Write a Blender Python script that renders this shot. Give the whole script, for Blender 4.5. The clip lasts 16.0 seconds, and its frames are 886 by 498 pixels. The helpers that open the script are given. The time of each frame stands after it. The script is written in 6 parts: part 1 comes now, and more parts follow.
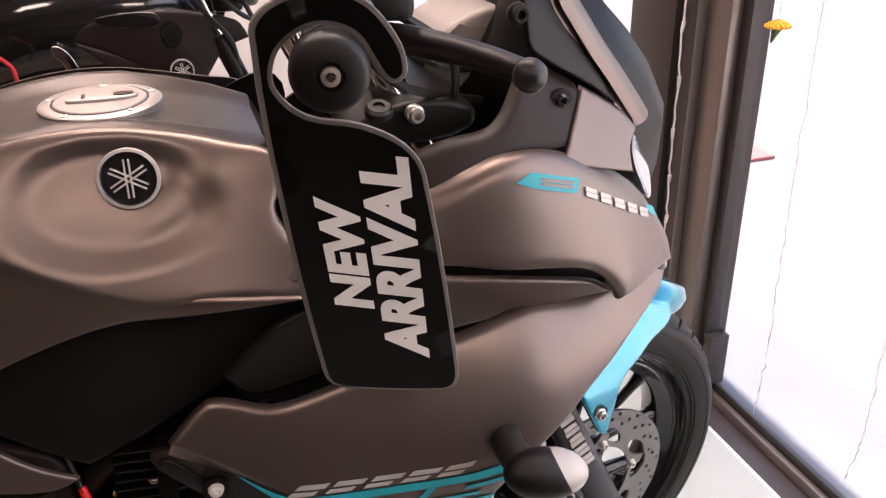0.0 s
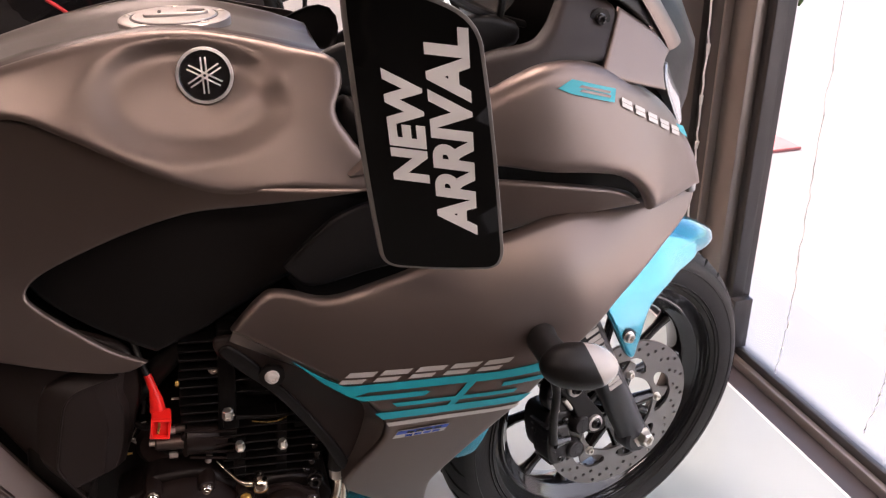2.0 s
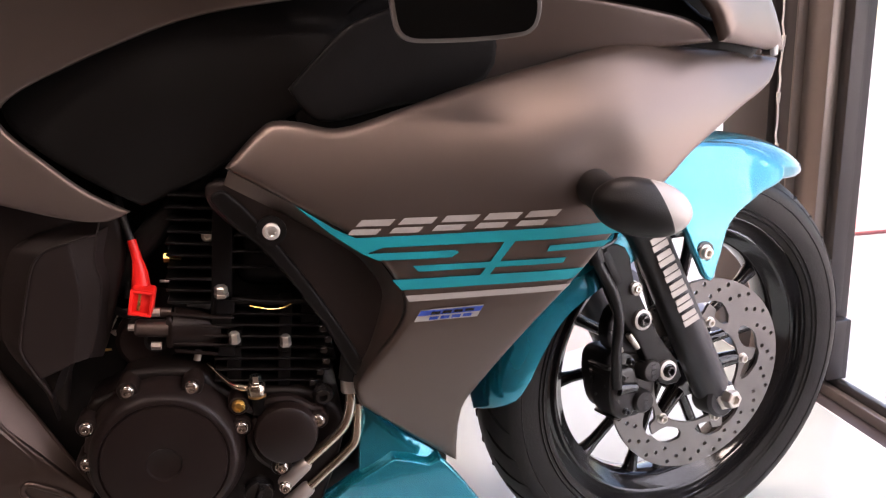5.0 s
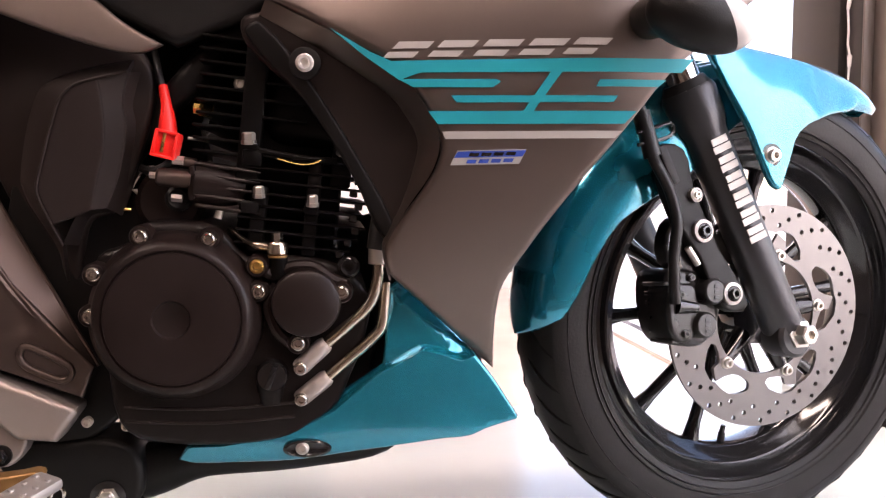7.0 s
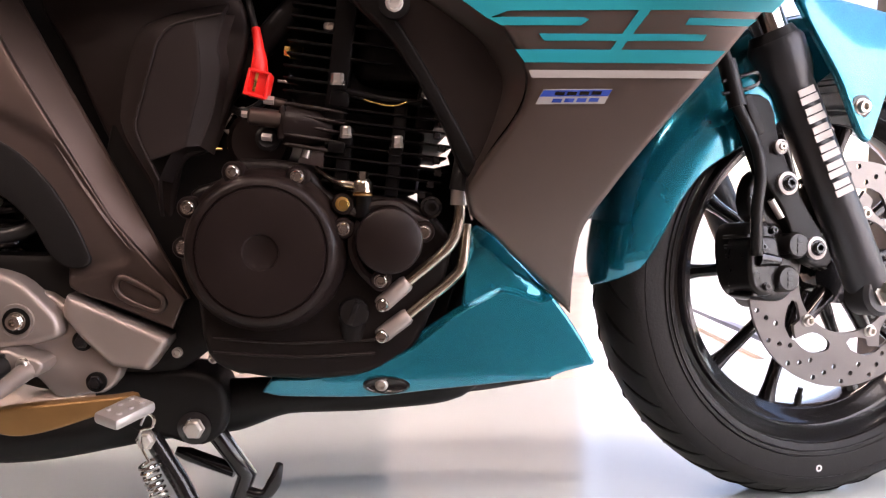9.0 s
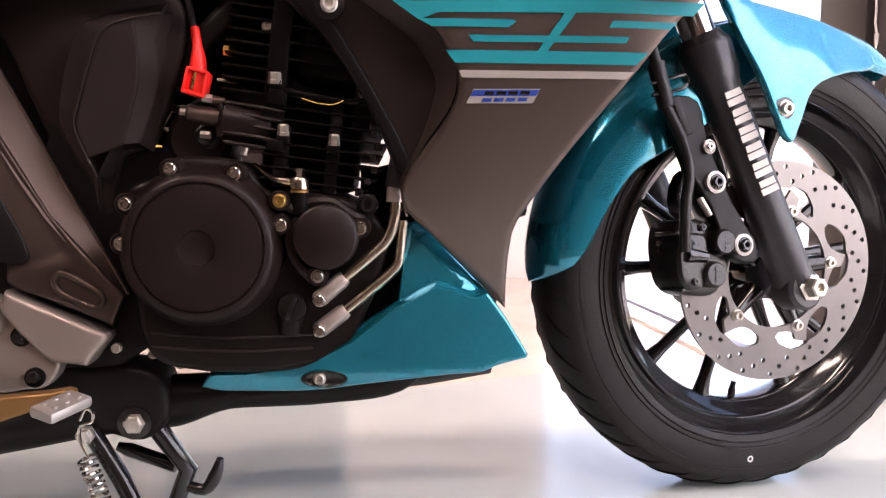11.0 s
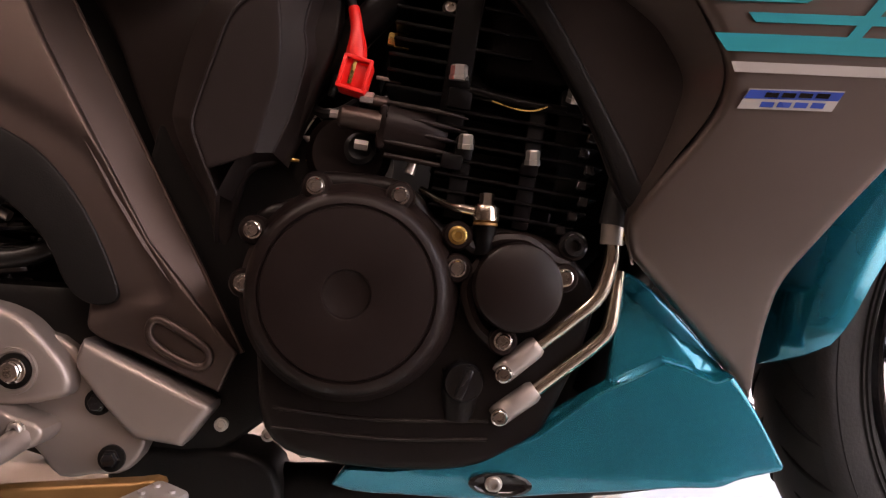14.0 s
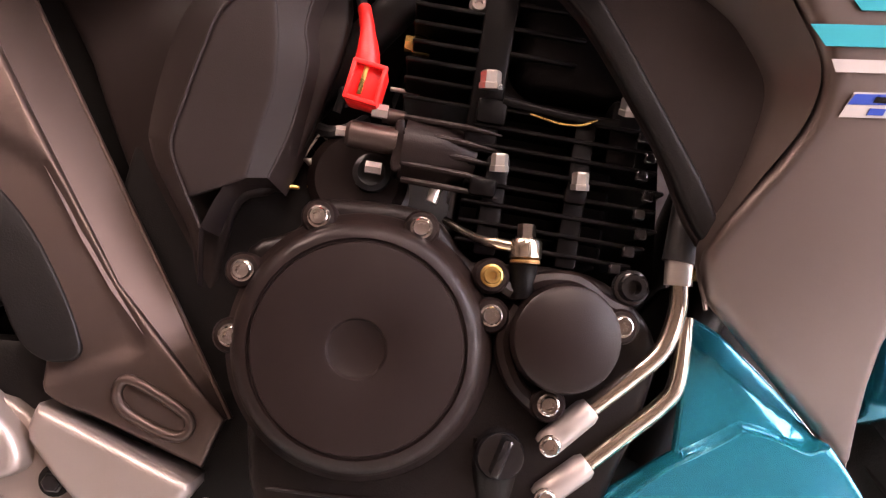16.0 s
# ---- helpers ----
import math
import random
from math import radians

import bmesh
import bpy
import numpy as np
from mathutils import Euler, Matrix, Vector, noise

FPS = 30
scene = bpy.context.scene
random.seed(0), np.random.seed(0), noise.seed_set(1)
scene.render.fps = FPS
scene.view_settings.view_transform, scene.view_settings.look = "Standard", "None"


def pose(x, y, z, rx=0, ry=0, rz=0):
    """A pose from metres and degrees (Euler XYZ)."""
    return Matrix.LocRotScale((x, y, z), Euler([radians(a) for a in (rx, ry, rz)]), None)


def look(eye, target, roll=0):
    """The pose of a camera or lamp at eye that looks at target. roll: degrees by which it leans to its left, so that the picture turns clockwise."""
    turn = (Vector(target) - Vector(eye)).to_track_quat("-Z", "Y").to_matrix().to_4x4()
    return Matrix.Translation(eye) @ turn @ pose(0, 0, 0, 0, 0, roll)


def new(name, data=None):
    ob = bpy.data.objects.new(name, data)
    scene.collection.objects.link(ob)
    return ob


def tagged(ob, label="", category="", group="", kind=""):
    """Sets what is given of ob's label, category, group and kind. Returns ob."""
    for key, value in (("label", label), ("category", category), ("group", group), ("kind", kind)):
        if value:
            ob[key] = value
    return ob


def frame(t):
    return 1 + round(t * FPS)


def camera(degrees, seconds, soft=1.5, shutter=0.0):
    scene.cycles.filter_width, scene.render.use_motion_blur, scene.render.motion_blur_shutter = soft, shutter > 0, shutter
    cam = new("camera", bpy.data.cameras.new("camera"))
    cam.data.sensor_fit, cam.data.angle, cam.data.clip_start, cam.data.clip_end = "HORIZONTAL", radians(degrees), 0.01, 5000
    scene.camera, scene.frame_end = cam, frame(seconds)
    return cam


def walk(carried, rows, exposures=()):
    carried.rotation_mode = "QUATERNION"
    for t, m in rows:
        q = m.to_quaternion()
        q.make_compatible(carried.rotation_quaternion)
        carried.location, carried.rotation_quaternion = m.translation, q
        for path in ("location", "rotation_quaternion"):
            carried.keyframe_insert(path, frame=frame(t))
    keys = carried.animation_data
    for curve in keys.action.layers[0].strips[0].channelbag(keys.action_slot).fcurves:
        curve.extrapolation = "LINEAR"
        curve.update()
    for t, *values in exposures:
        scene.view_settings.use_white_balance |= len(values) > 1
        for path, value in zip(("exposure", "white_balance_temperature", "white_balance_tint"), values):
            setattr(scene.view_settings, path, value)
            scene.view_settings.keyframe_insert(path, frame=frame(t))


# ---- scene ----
cam = camera(56.3, 16.0, soft=1.25)
PATH = [
    (0, (-0.518, -0.92, 1.153), (0.03, 0.793, 0.278), -1.3),
    (0.3, (-0.536, -0.939, 1.142), (0.03, 0.774, 0.279), -1.3),
    (0.5, (-0.549, -0.945, 1.14), (0.032, 0.761, 0.274), -0.8),
    (1, (-0.575, -0.976, 1.117), (0.035, 0.724, 0.258), -0.8),
    (1.5, (-0.589, -0.998, 1.094), (-0.009, 0.713, 0.236), -1.5),
    (2, (-0.575, -1.015, 1.082), (-0.074, 0.721, 0.224), -0.8),
    (2.5, (-0.563, -1.028, 1.07), (-0.111, 0.727, 0.225), -0.8),
    (3, (-0.555, -1.022, 1.039), (-0.084, 0.75, 0.24), -0.4),
    (3.5, (-0.561, -1.02, 0.972), (-0.095, 0.777, 0.229), -1.1),
    (4, (-0.566, -1.008, 0.89), (-0.099, 0.817, 0.216), -1.6),
    (4.5, (-0.552, -0.999, 0.816), (-0.119, 0.856, 0.207), -1),
    (5, (-0.534, -0.99, 0.731), (-0.159, 0.907, 0.222), -1.7),
    (5.2, (-0.53, -0.989, 0.69), (-0.167, 0.922, 0.226), -1.4),
    (7.3, (-0.517, -0.976, 0.413), (-0.292, 1.008, 0.292), 0.2),
    (7.5, (-0.52, -0.981, 0.402), (-0.318, 1.006, 0.288), 0.3),
    (8, (-0.535, -0.989, 0.398), (-0.402, 1.002, 0.263), 0.8),
    (8.2, (-0.539, -0.989, 0.395), (-0.426, 1.002, 0.249), 1),
    (10.3, (-0.541, -0.997, 0.381), (-0.405, 0.992, 0.219), 1.7),
    (10.5, (-0.531, -1.0, 0.382), (-0.373, 0.987, 0.222), 1.6),
    (11, (-0.506, -1.011, 0.379), (-0.323, 0.975, 0.232), 1.2),
    (11.5, (-0.523, -1.007, 0.381), (-0.377, 0.982, 0.241), 1.4),
    (12, (-0.554, -0.998, 0.387), (-0.463, 0.994, 0.239), 1.6),
    (12.5, (-0.584, -0.991, 0.384), (-0.53, 1.004, 0.247), 2.6),
    (13, (-0.602, -0.906, 0.329), (-0.539, 1.093, 0.341), 3),
    (13.5, (-0.606, -0.828, 0.339), (-0.533, 1.171, 0.355), 3.6),
    (14, (-0.622, -0.781, 0.342), (-0.56, 1.216, 0.376), 3.85),
    (14.5, (-0.628, -0.758, 0.341), (-0.572, 1.24, 0.393), 4),
    (15, (-0.629, -0.73, 0.346), (-0.562, 1.267, 0.407), 3.55),
    (15.5, (-0.626, -0.7, 0.344), (-0.572, 1.295, 0.446), 3.45),
    (16, (-0.636, -0.673, 0.347), (-0.585, 1.322, 0.468), 3.5),
]
EXPOSURE = [(0, 1.6, 6750, 19), (2, 1.6, 6750, 19), (4, 1.5, 6750, 19), (5, 2.0, 6800, 20), (8, 2.35, 6900, 22), (11, 2.2, 6900, 22), (12.5, 2.0, 7150, 23), (13.6, 1.65, 7350, 25), (15, 2.9, 7100, 25), (16, 3.3, 7150, 29)]
walk(cam, [(t, look(eye, target, roll)) for t, eye, target, roll in PATH], EXPOSURE)

# ---------------------------------------------------------------- world and light
world = bpy.data.worlds.new("sky")
scene.world = world
world.use_nodes = True
wn, wl = world.node_tree.nodes, world.node_tree.links
sky = wn.new("ShaderNodeTexSky")
sky.sky_type, sky.sun_disc = "NISHITA", False
sky.sun_elevation, sky.sun_rotation = radians(61), radians(0)
wl.new(sky.outputs["Color"], wn["Background"].inputs["Color"])
wn["Background"].inputs["Strength"].default_value = 0.14


def lamp(name, kind, power, m, size=(1, 1), colour=(1, 1, 1)):
    data = bpy.data.lights.new(name, kind)
    data.energy, data.color = power, colour
    if kind == "AREA":
        data.shape, data.size, data.size_y = "RECTANGLE", size[0], size[1]
    if kind == "SUN":
        data.angle = radians(0.5)
    ob = new(name, data)
    ob.matrix_world = m
    return ob


SUN_FROM = (-0.12, 2.2, 4.0)
lamp("sun", "SUN", 5.0, look(SUN_FROM, (0, 0, 0)), colour=(1.0, 0.95, 0.88))
# daylight of the sky in the opening of the shop window
lamp("window_daylight", "AREA", 10.5, look((0.62, -0.84, 1.25), (-0.6, -0.60, 0.95)), (1.5, 2.2), (1.0, 0.95, 0.94))

# unseen warm ceiling panels, added and powered to light the motorcycle
FILL_PANELS = [(-0.10, 0.40, 8.0), (-2.4, -1.50, 3.5), (-0.9, 1.8, 7.5), (-0.3, -2.8, 2.5)]
for px, py, power in FILL_PANELS:
    lamp("ceiling_fill_lamp", "AREA", power, look((px, py, 2.86), (px, py, 0)), (1.2, 0.45), (1.0, 0.80, 0.75))

# ---------------------------------------------------------------- materials


def material(name, colour, rough=0.5, metal=0.0, vary=0.15, scale=12.0, bump=0.05, bump_scale=400.0, coat=0.0, spec=0.5, tint=None, flakes=0.0):
    m = bpy.data.materials.new(name)
    m.use_nodes = True
    n, l = m.node_tree.nodes, m.node_tree.links
    b = n["Principled BSDF"]
    geo = n.new("ShaderNodeTexCoord")
    big = n.new("ShaderNodeTexNoise")
    big.inputs["Scale"].default_value, big.inputs["Detail"].default_value = scale, 5.0
    l.new(geo.outputs["Object"], big.inputs["Vector"])
    fine = n.new("ShaderNodeTexNoise")
    fine.inputs["Scale"].default_value, fine.inputs["Detail"].default_value = bump_scale, 3.0
    l.new(geo.outputs["Object"], fine.inputs["Vector"])
    ramp = n.new("ShaderNodeMixRGB")
    ramp.inputs["Color1"].default_value = (*[c * (1 - vary) for c in colour], 1)
    ramp.inputs["Color2"].default_value = (*[min(1, c * (1 + vary)) for c in (tint or colour)], 1)
    l.new(big.outputs["Fac"], ramp.inputs["Fac"])
    out = ramp.outputs["Color"]
    if flakes:
        mix = n.new("ShaderNodeMixRGB")
        mix.blend_type = "MULTIPLY"
        mix.inputs["Fac"].default_value = flakes
        l.new(out, mix.inputs["Color1"])
        l.new(fine.outputs["Color"], mix.inputs["Color2"])
        out = mix.outputs["Color"]
    l.new(out, b.inputs["Base Color"])
    mr = n.new("ShaderNodeMapRange")
    mr.inputs["To Min"].default_value, mr.inputs["To Max"].default_value = max(0.0, rough - 0.08), min(1.0, rough + 0.08)
    l.new(big.outputs["Fac"], mr.inputs["Value"])
    l.new(mr.outputs["Result"], b.inputs["Roughness"])
    b.inputs["Metallic"].default_value = metal
    b.inputs["Specular IOR Level"].default_value = spec
    b.inputs["Coat Weight"].default_value = coat
    b.inputs["Coat Roughness"].default_value = 0.06
    if bump:
        bp = n.new("ShaderNodeBump")
        bp.inputs["Strength"].default_value, bp.inputs["Distance"].default_value = bump, 0.001
        l.new(fine.outputs["Fac"], bp.inputs["Height"])
        l.new(bp.outputs["Normal"], b.inputs["Normal"])
    return m


GREY = material("matt_grey_paint", (0.155, 0.122, 0.108), 0.40, 0.90, 0.06, 6, 0.03, 900)
BLACKP = material("black_textured_plastic", (0.0045, 0.0038, 0.0036), 0.42, 0.0, 0.25, 9, 0.2, 900, spec=0.22)
DARKP = material("charcoal_plastic", (0.0155, 0.0106, 0.0095), 0.45, 0.0, 0.2, 9, 0.15, 1100, spec=0.2)
GLOSSB = material("gloss_black_paint", (0.008, 0.0075, 0.008), 0.12, 0.0, 0.2, 14, 0.02, 300, coat=0.5, spec=0.4)
ENGINE = material("engine_black_coating", (0.0108, 0.0067, 0.0059), 0.36, 0.0, 0.25, 20, 0.12, 1400, spec=0.2)
TEAL = material("teal_metallic_paint", (0.0, 0.205, 0.298), 0.19, 0.65, 0.08, 8, 0.0, coat=1.0, tint=(0.0, 0.22, 0.312))
TEAL.node_tree.nodes["Principled BSDF"].inputs["Coat IOR"].default_value = 1.55
TEALDECAL = material("teal_decal_film", (0.0, 0.25, 0.30), 0.4, 0.1, 0.05, 8, 0.0)
SILVERDECAL = material("silver_decal_film", (0.40, 0.37, 0.345), 0.45, 0.3, 0.05, 8, 0.0)
ALU = material("cast_aluminium", (0.42, 0.39, 0.37), 0.42, 0.75, 0.1, 25, 0.12, 900)
SATIN = material("satin_silver_paint", (0.092, 0.067, 0.058), 0.40, 0.85, 0.06, 9, 0.05, 1200)
BRIGHT = material("bright_plated_ring", (0.85, 0.81, 0.77), 0.32, 0.7, 0.05, 20, 0.0)
STEEL = material("zinc_steel", (0.62, 0.58, 0.53), 0.3, 0.9, 0.12, 60, 0.05, 500)
PIPE = material("plated_pipe", (0.66, 0.57, 0.46), 0.2, 1.0, 0.06, 10, 0.0)
CHROME = material("chrome", (0.75, 0.72, 0.68), 0.1, 1.0, 0.04, 20, 0.0)
BRASS = material("brass", (0.72, 0.48, 0.16), 0.28, 1.0, 0.12, 40, 0.05)
SIDEWALL = material("tyre_sidewall_rubber", (0.010, 0.0088, 0.0085), 0.40, 0.0, 0.35, 45, 0.3, 300, spec=0.2)
RUBBER = material("tyre_rubber", (0.009, 0.008, 0.008), 0.65, 0.0, 0.3, 30, 0.2, 500, spec=0.1)
TREAD = material("tread_rubber", (0.0105, 0.0095, 0.0092), 0.5, 0.0, 0.35, 60, 0.25, 600, spec=0.18)
RUBBERTOP = material("rubber_hose", (0.010, 0.0095, 0.0095), 0.4, 0.0, 0.2, 30, 0.1, spec=0.3)
RED = material("red_soft_plastic", (0.75, 0.015, 0.01), 0.4, 0.0, 0.1, 20, 0.05)
FORKP = material("fork_dark_paint", (0.045, 0.045, 0.048), 0.33, 0.6, 0.08, 20, 0.05, 900)
DISC = material("brake_disc_steel", (0.19, 0.178, 0.172), 0.38, 0.9, 0.1, 60, 0.1, 700)
SIGN = material("sign_black_board", (0.003, 0.003, 0.003), 0.45, 0.0, 0.2, 20, 0.02, spec=0.12)
SIGNEDGE = material("sign_edge_grey", (0.16, 0.15, 0.14), 0.5)
WHITE = material("white_lettering", (0.8, 0.78, 0.76), 0.6)
PLATFORM = material("pale_glass_platform", (0.39, 0.44, 0.43), 0.15, 0.0, 0.04, 3, 0.0, spec=0.35, tint=(0.45, 0.49, 0.48))
EDGE = material("white_platform_edge", (0.75, 0.73, 0.70), 0.4, 0, 0.08, 20)
BRONZE = material("bronze_aluminium_frame", (0.060, 0.055, 0.055), 0.38, 0.55, 0.12, 10, 0.05)
BRONZEL = material("light_bronze_rail", (0.21, 0.18, 0.165), 0.35, 0.6, 0.12, 10, 0.05)
SILL = material("dark_sill_stone", (0.05, 0.042, 0.045), 0.4, 0.0, 0.25, 15, 0.1)
PAVING = material("pink_paving", (0.25, 0.222, 0.220), 0.85, 0.0, 0.15, 2.5, 0.3, 90)
LEDGE = material("blue_grey_ledge", (0.185, 0.195, 0.225), 0.7, 0.0, 0.12, 5, 0.1)
SHOPFLOOR = material("beige_shop_tile", (0.50, 0.40, 0.33), 0.22, 0.0, 0.12, 3, 0.02)
AISLE = material("dark_brown_aisle_tile", (0.06, 0.044, 0.036), 0.3, 0.0, 0.15, 3, 0.02)
CEIL = material("cream_ceiling", (0.50, 0.43, 0.39), 0.8, 0.0, 0.06, 2, 0.1, 60)
PEGALU = material("warm_satin_casting", (0.34, 0.29, 0.265), 0.4, 0.7, 0.08, 20, 0.06, 900)
WHITEWALL = material("cream_wall", (0.74, 0.70, 0.65), 0.7, 0.0, 0.06, 2, 0.1, 60)
WALL = material("brown_grey_wall", (0.085, 0.068, 0.060), 0.8, 0.0, 0.06, 2, 0.1, 60)
LENS = material("smoke_lens", (0.30, 0.27, 0.25), 0.2, 0.0, 0.1, 20, 0.0, coat=0.5)
LAMPGLASS = material("clear_lamp_lens", (0.22, 0.22, 0.22), 0.08, 0.2, 0.5, 60, 0.0, coat=1.0)
BLUE = material("blue_badge", (0.03, 0.07, 0.35), 0.3, 0.2, 0.1, 40, 0.0)
PETAL = material("marigold_petal", (0.9, 0.38, 0.02), 0.6)
LEAF = material("green_stem", (0.05, 0.10, 0.03), 0.6)
THREAD = material("white_thread", (0.7, 0.68, 0.66), 0.8)
REDP = material("red_paint", (0.6, 0.18, 0.17), 0.6)

CALIPER = material("black_anodised_caliper", (0.009, 0.008, 0.008), 0.3, 0.0, 0.3, 60, 0.15, 700, spec=0.5)
# pod plastic with strong outside light put into its base colour
PODLIT = material("daylit_grey_plastic", (0.34, 0.31, 0.30), 0.4, 0.0, 0.08, 20, 0.05)
TANKTOP = material("satin_dark_grey_paint", (0.060, 0.048, 0.043), 0.36, 0.6, 0.1, 9, 0.04, 900)
FINBLACK = material("black_fin_paint", (0.0032, 0.0027, 0.0026), 0.36, 0.0, 0.3, 30, 0.15, 900, spec=0.08)
CASEBLACK = material("black_case_paint", (0.0070, 0.0050, 0.0045), 0.34, 0.0, 0.3, 25, 0.2, 900, spec=0.16)
GOLD = material("gold_zinc_plate", (0.26, 0.14, 0.05), 0.4, 0.6, 0.2, 30, 0.05)
BROWNRUB = material("red_wire", (0.5, 0.02, 0.02), 0.5)
# near-black for the shade inside tread grooves, and for the black scoop mesh
GROOVEMESH = material("groove_shade_mesh_black", (0.004, 0.004, 0.004), 0.8, 0.0, 0.2, 30, 0.0, spec=0.1)
# glow of the added ceiling panels
PANELGLOW = bpy.data.materials.new("added_panel_glow")
PANELGLOW.use_nodes = True
PANELGLOW.node_tree.nodes["Principled BSDF"].inputs["Emission Color"].default_value = (1.0, 0.86, 0.74, 1)
PANELGLOW.node_tree.nodes["Principled BSDF"].inputs["Emission Strength"].default_value = 6.0

# ---------------------------------------------------------------- mesh tools


def part(name, data, mat, parent=None, label="", smooth=40):
    """Link (verts, faces) or a bmesh as one mesh object."""
    me = bpy.data.meshes.new(name)
    if isinstance(data, bmesh.types.BMesh):
        bmesh.ops.recalc_face_normals(data, faces=data.faces)
        data.to_mesh(me)
        data.free()
    else:
        bm = bmesh.new()
        vs = [bm.verts.new(v) for v in data[0]]
        for f in data[1]:
            try:
                bm.faces.new([vs[i] for i in f])
            except ValueError:
                pass
        bmesh.ops.recalc_face_normals(bm, faces=bm.faces)
        bm.to_mesh(me)
        bm.free()
    me.materials.append(mat)
    me.shade_smooth()
    me.set_sharp_from_angle(angle=radians(smooth))
    ob = new(name, me)
    if parent:
        ob.parent = parent
    return tagged(ob, label)


def thing(name, label, category, group="", kind=""):
    return tagged(new(name), label, category, group, kind)


def tps(ctrl, lam=1e-3):
    """Smooth surface y(x, z) through a few control places (x, z, y)."""
    c = np.array(ctrl, float)
    p, n = c[:, :2], len(c)

    def u(d):
        d2 = np.maximum(d, 1e-9) ** 2
        return d2 * np.log(d2)
    a = np.zeros((n + 3, n + 3))
    a[:n, :n] = u(np.linalg.norm(p[:, None] - p[None], axis=2)) + lam * np.eye(n)
    a[:n, n] = a[n, :n] = 1
    a[:n, n + 1:], a[n + 1:, :n] = p, p.T
    w = np.linalg.solve(a, np.r_[c[:, 2], 0, 0, 0])
    return lambda q: u(np.linalg.norm(q[:, None] - p[None], axis=2)) @ w[:n] + w[n] + q @ w[n + 1:]


def spline(pts, sharp=(), steps=4):
    """Closed smooth outline; the points numbered in sharp stay corners. sharp 'all': straight."""
    p = np.array(pts, float)
    n = len(p)
    out = []
    for i in range(n):
        a, b = p[i], p[(i + 1) % n]
        k = 0.0 if sharp == "all" or i in sharp else 0.5
        k2 = 0.0 if sharp == "all" or (i + 1) % n in sharp else 0.5
        ln = np.linalg.norm(b - a)
        m0, m1 = p[(i + 1) % n] - p[i - 1], p[(i + 2) % n] - p[i]
        m0 = m0 / (np.linalg.norm(m0) + 1e-9) * ln * 2 * k
        m1 = m1 / (np.linalg.norm(m1) + 1e-9) * ln * 2 * k2
        for s in range(steps):
            t = s / steps
            out.append((2 * t**3 - 3 * t**2 + 1) * a + (t**3 - 2 * t**2 + t) * m0 + (-2 * t**3 + 3 * t**2) * b + (t**3 - t**2) * m1)
    return np.array(out)


def inside(q, poly):
    x, y = q[:, 0], q[:, 1]
    c = np.zeros(len(q), bool)
    for (x0, y0), (x1, y1) in zip(poly, np.roll(poly, -1, 0)):
        cross = (y0 > y) != (y1 > y)
        c ^= cross & (x < (x1 - x0) * (y - y0) / (y1 - y0 + 1e-12) + x0)
    return c


def edge_distance(q, poly):
    d = np.full(len(q), 9.0)
    for a, b in zip(poly, np.roll(poly, -1, 0)):
        e = b - a
        t = np.clip(((q - a) @ e) / (e @ e + 1e-12), 0, 1)
        d = np.minimum(d, np.linalg.norm(q - a - t[:, None] * e, axis=1))
    return d


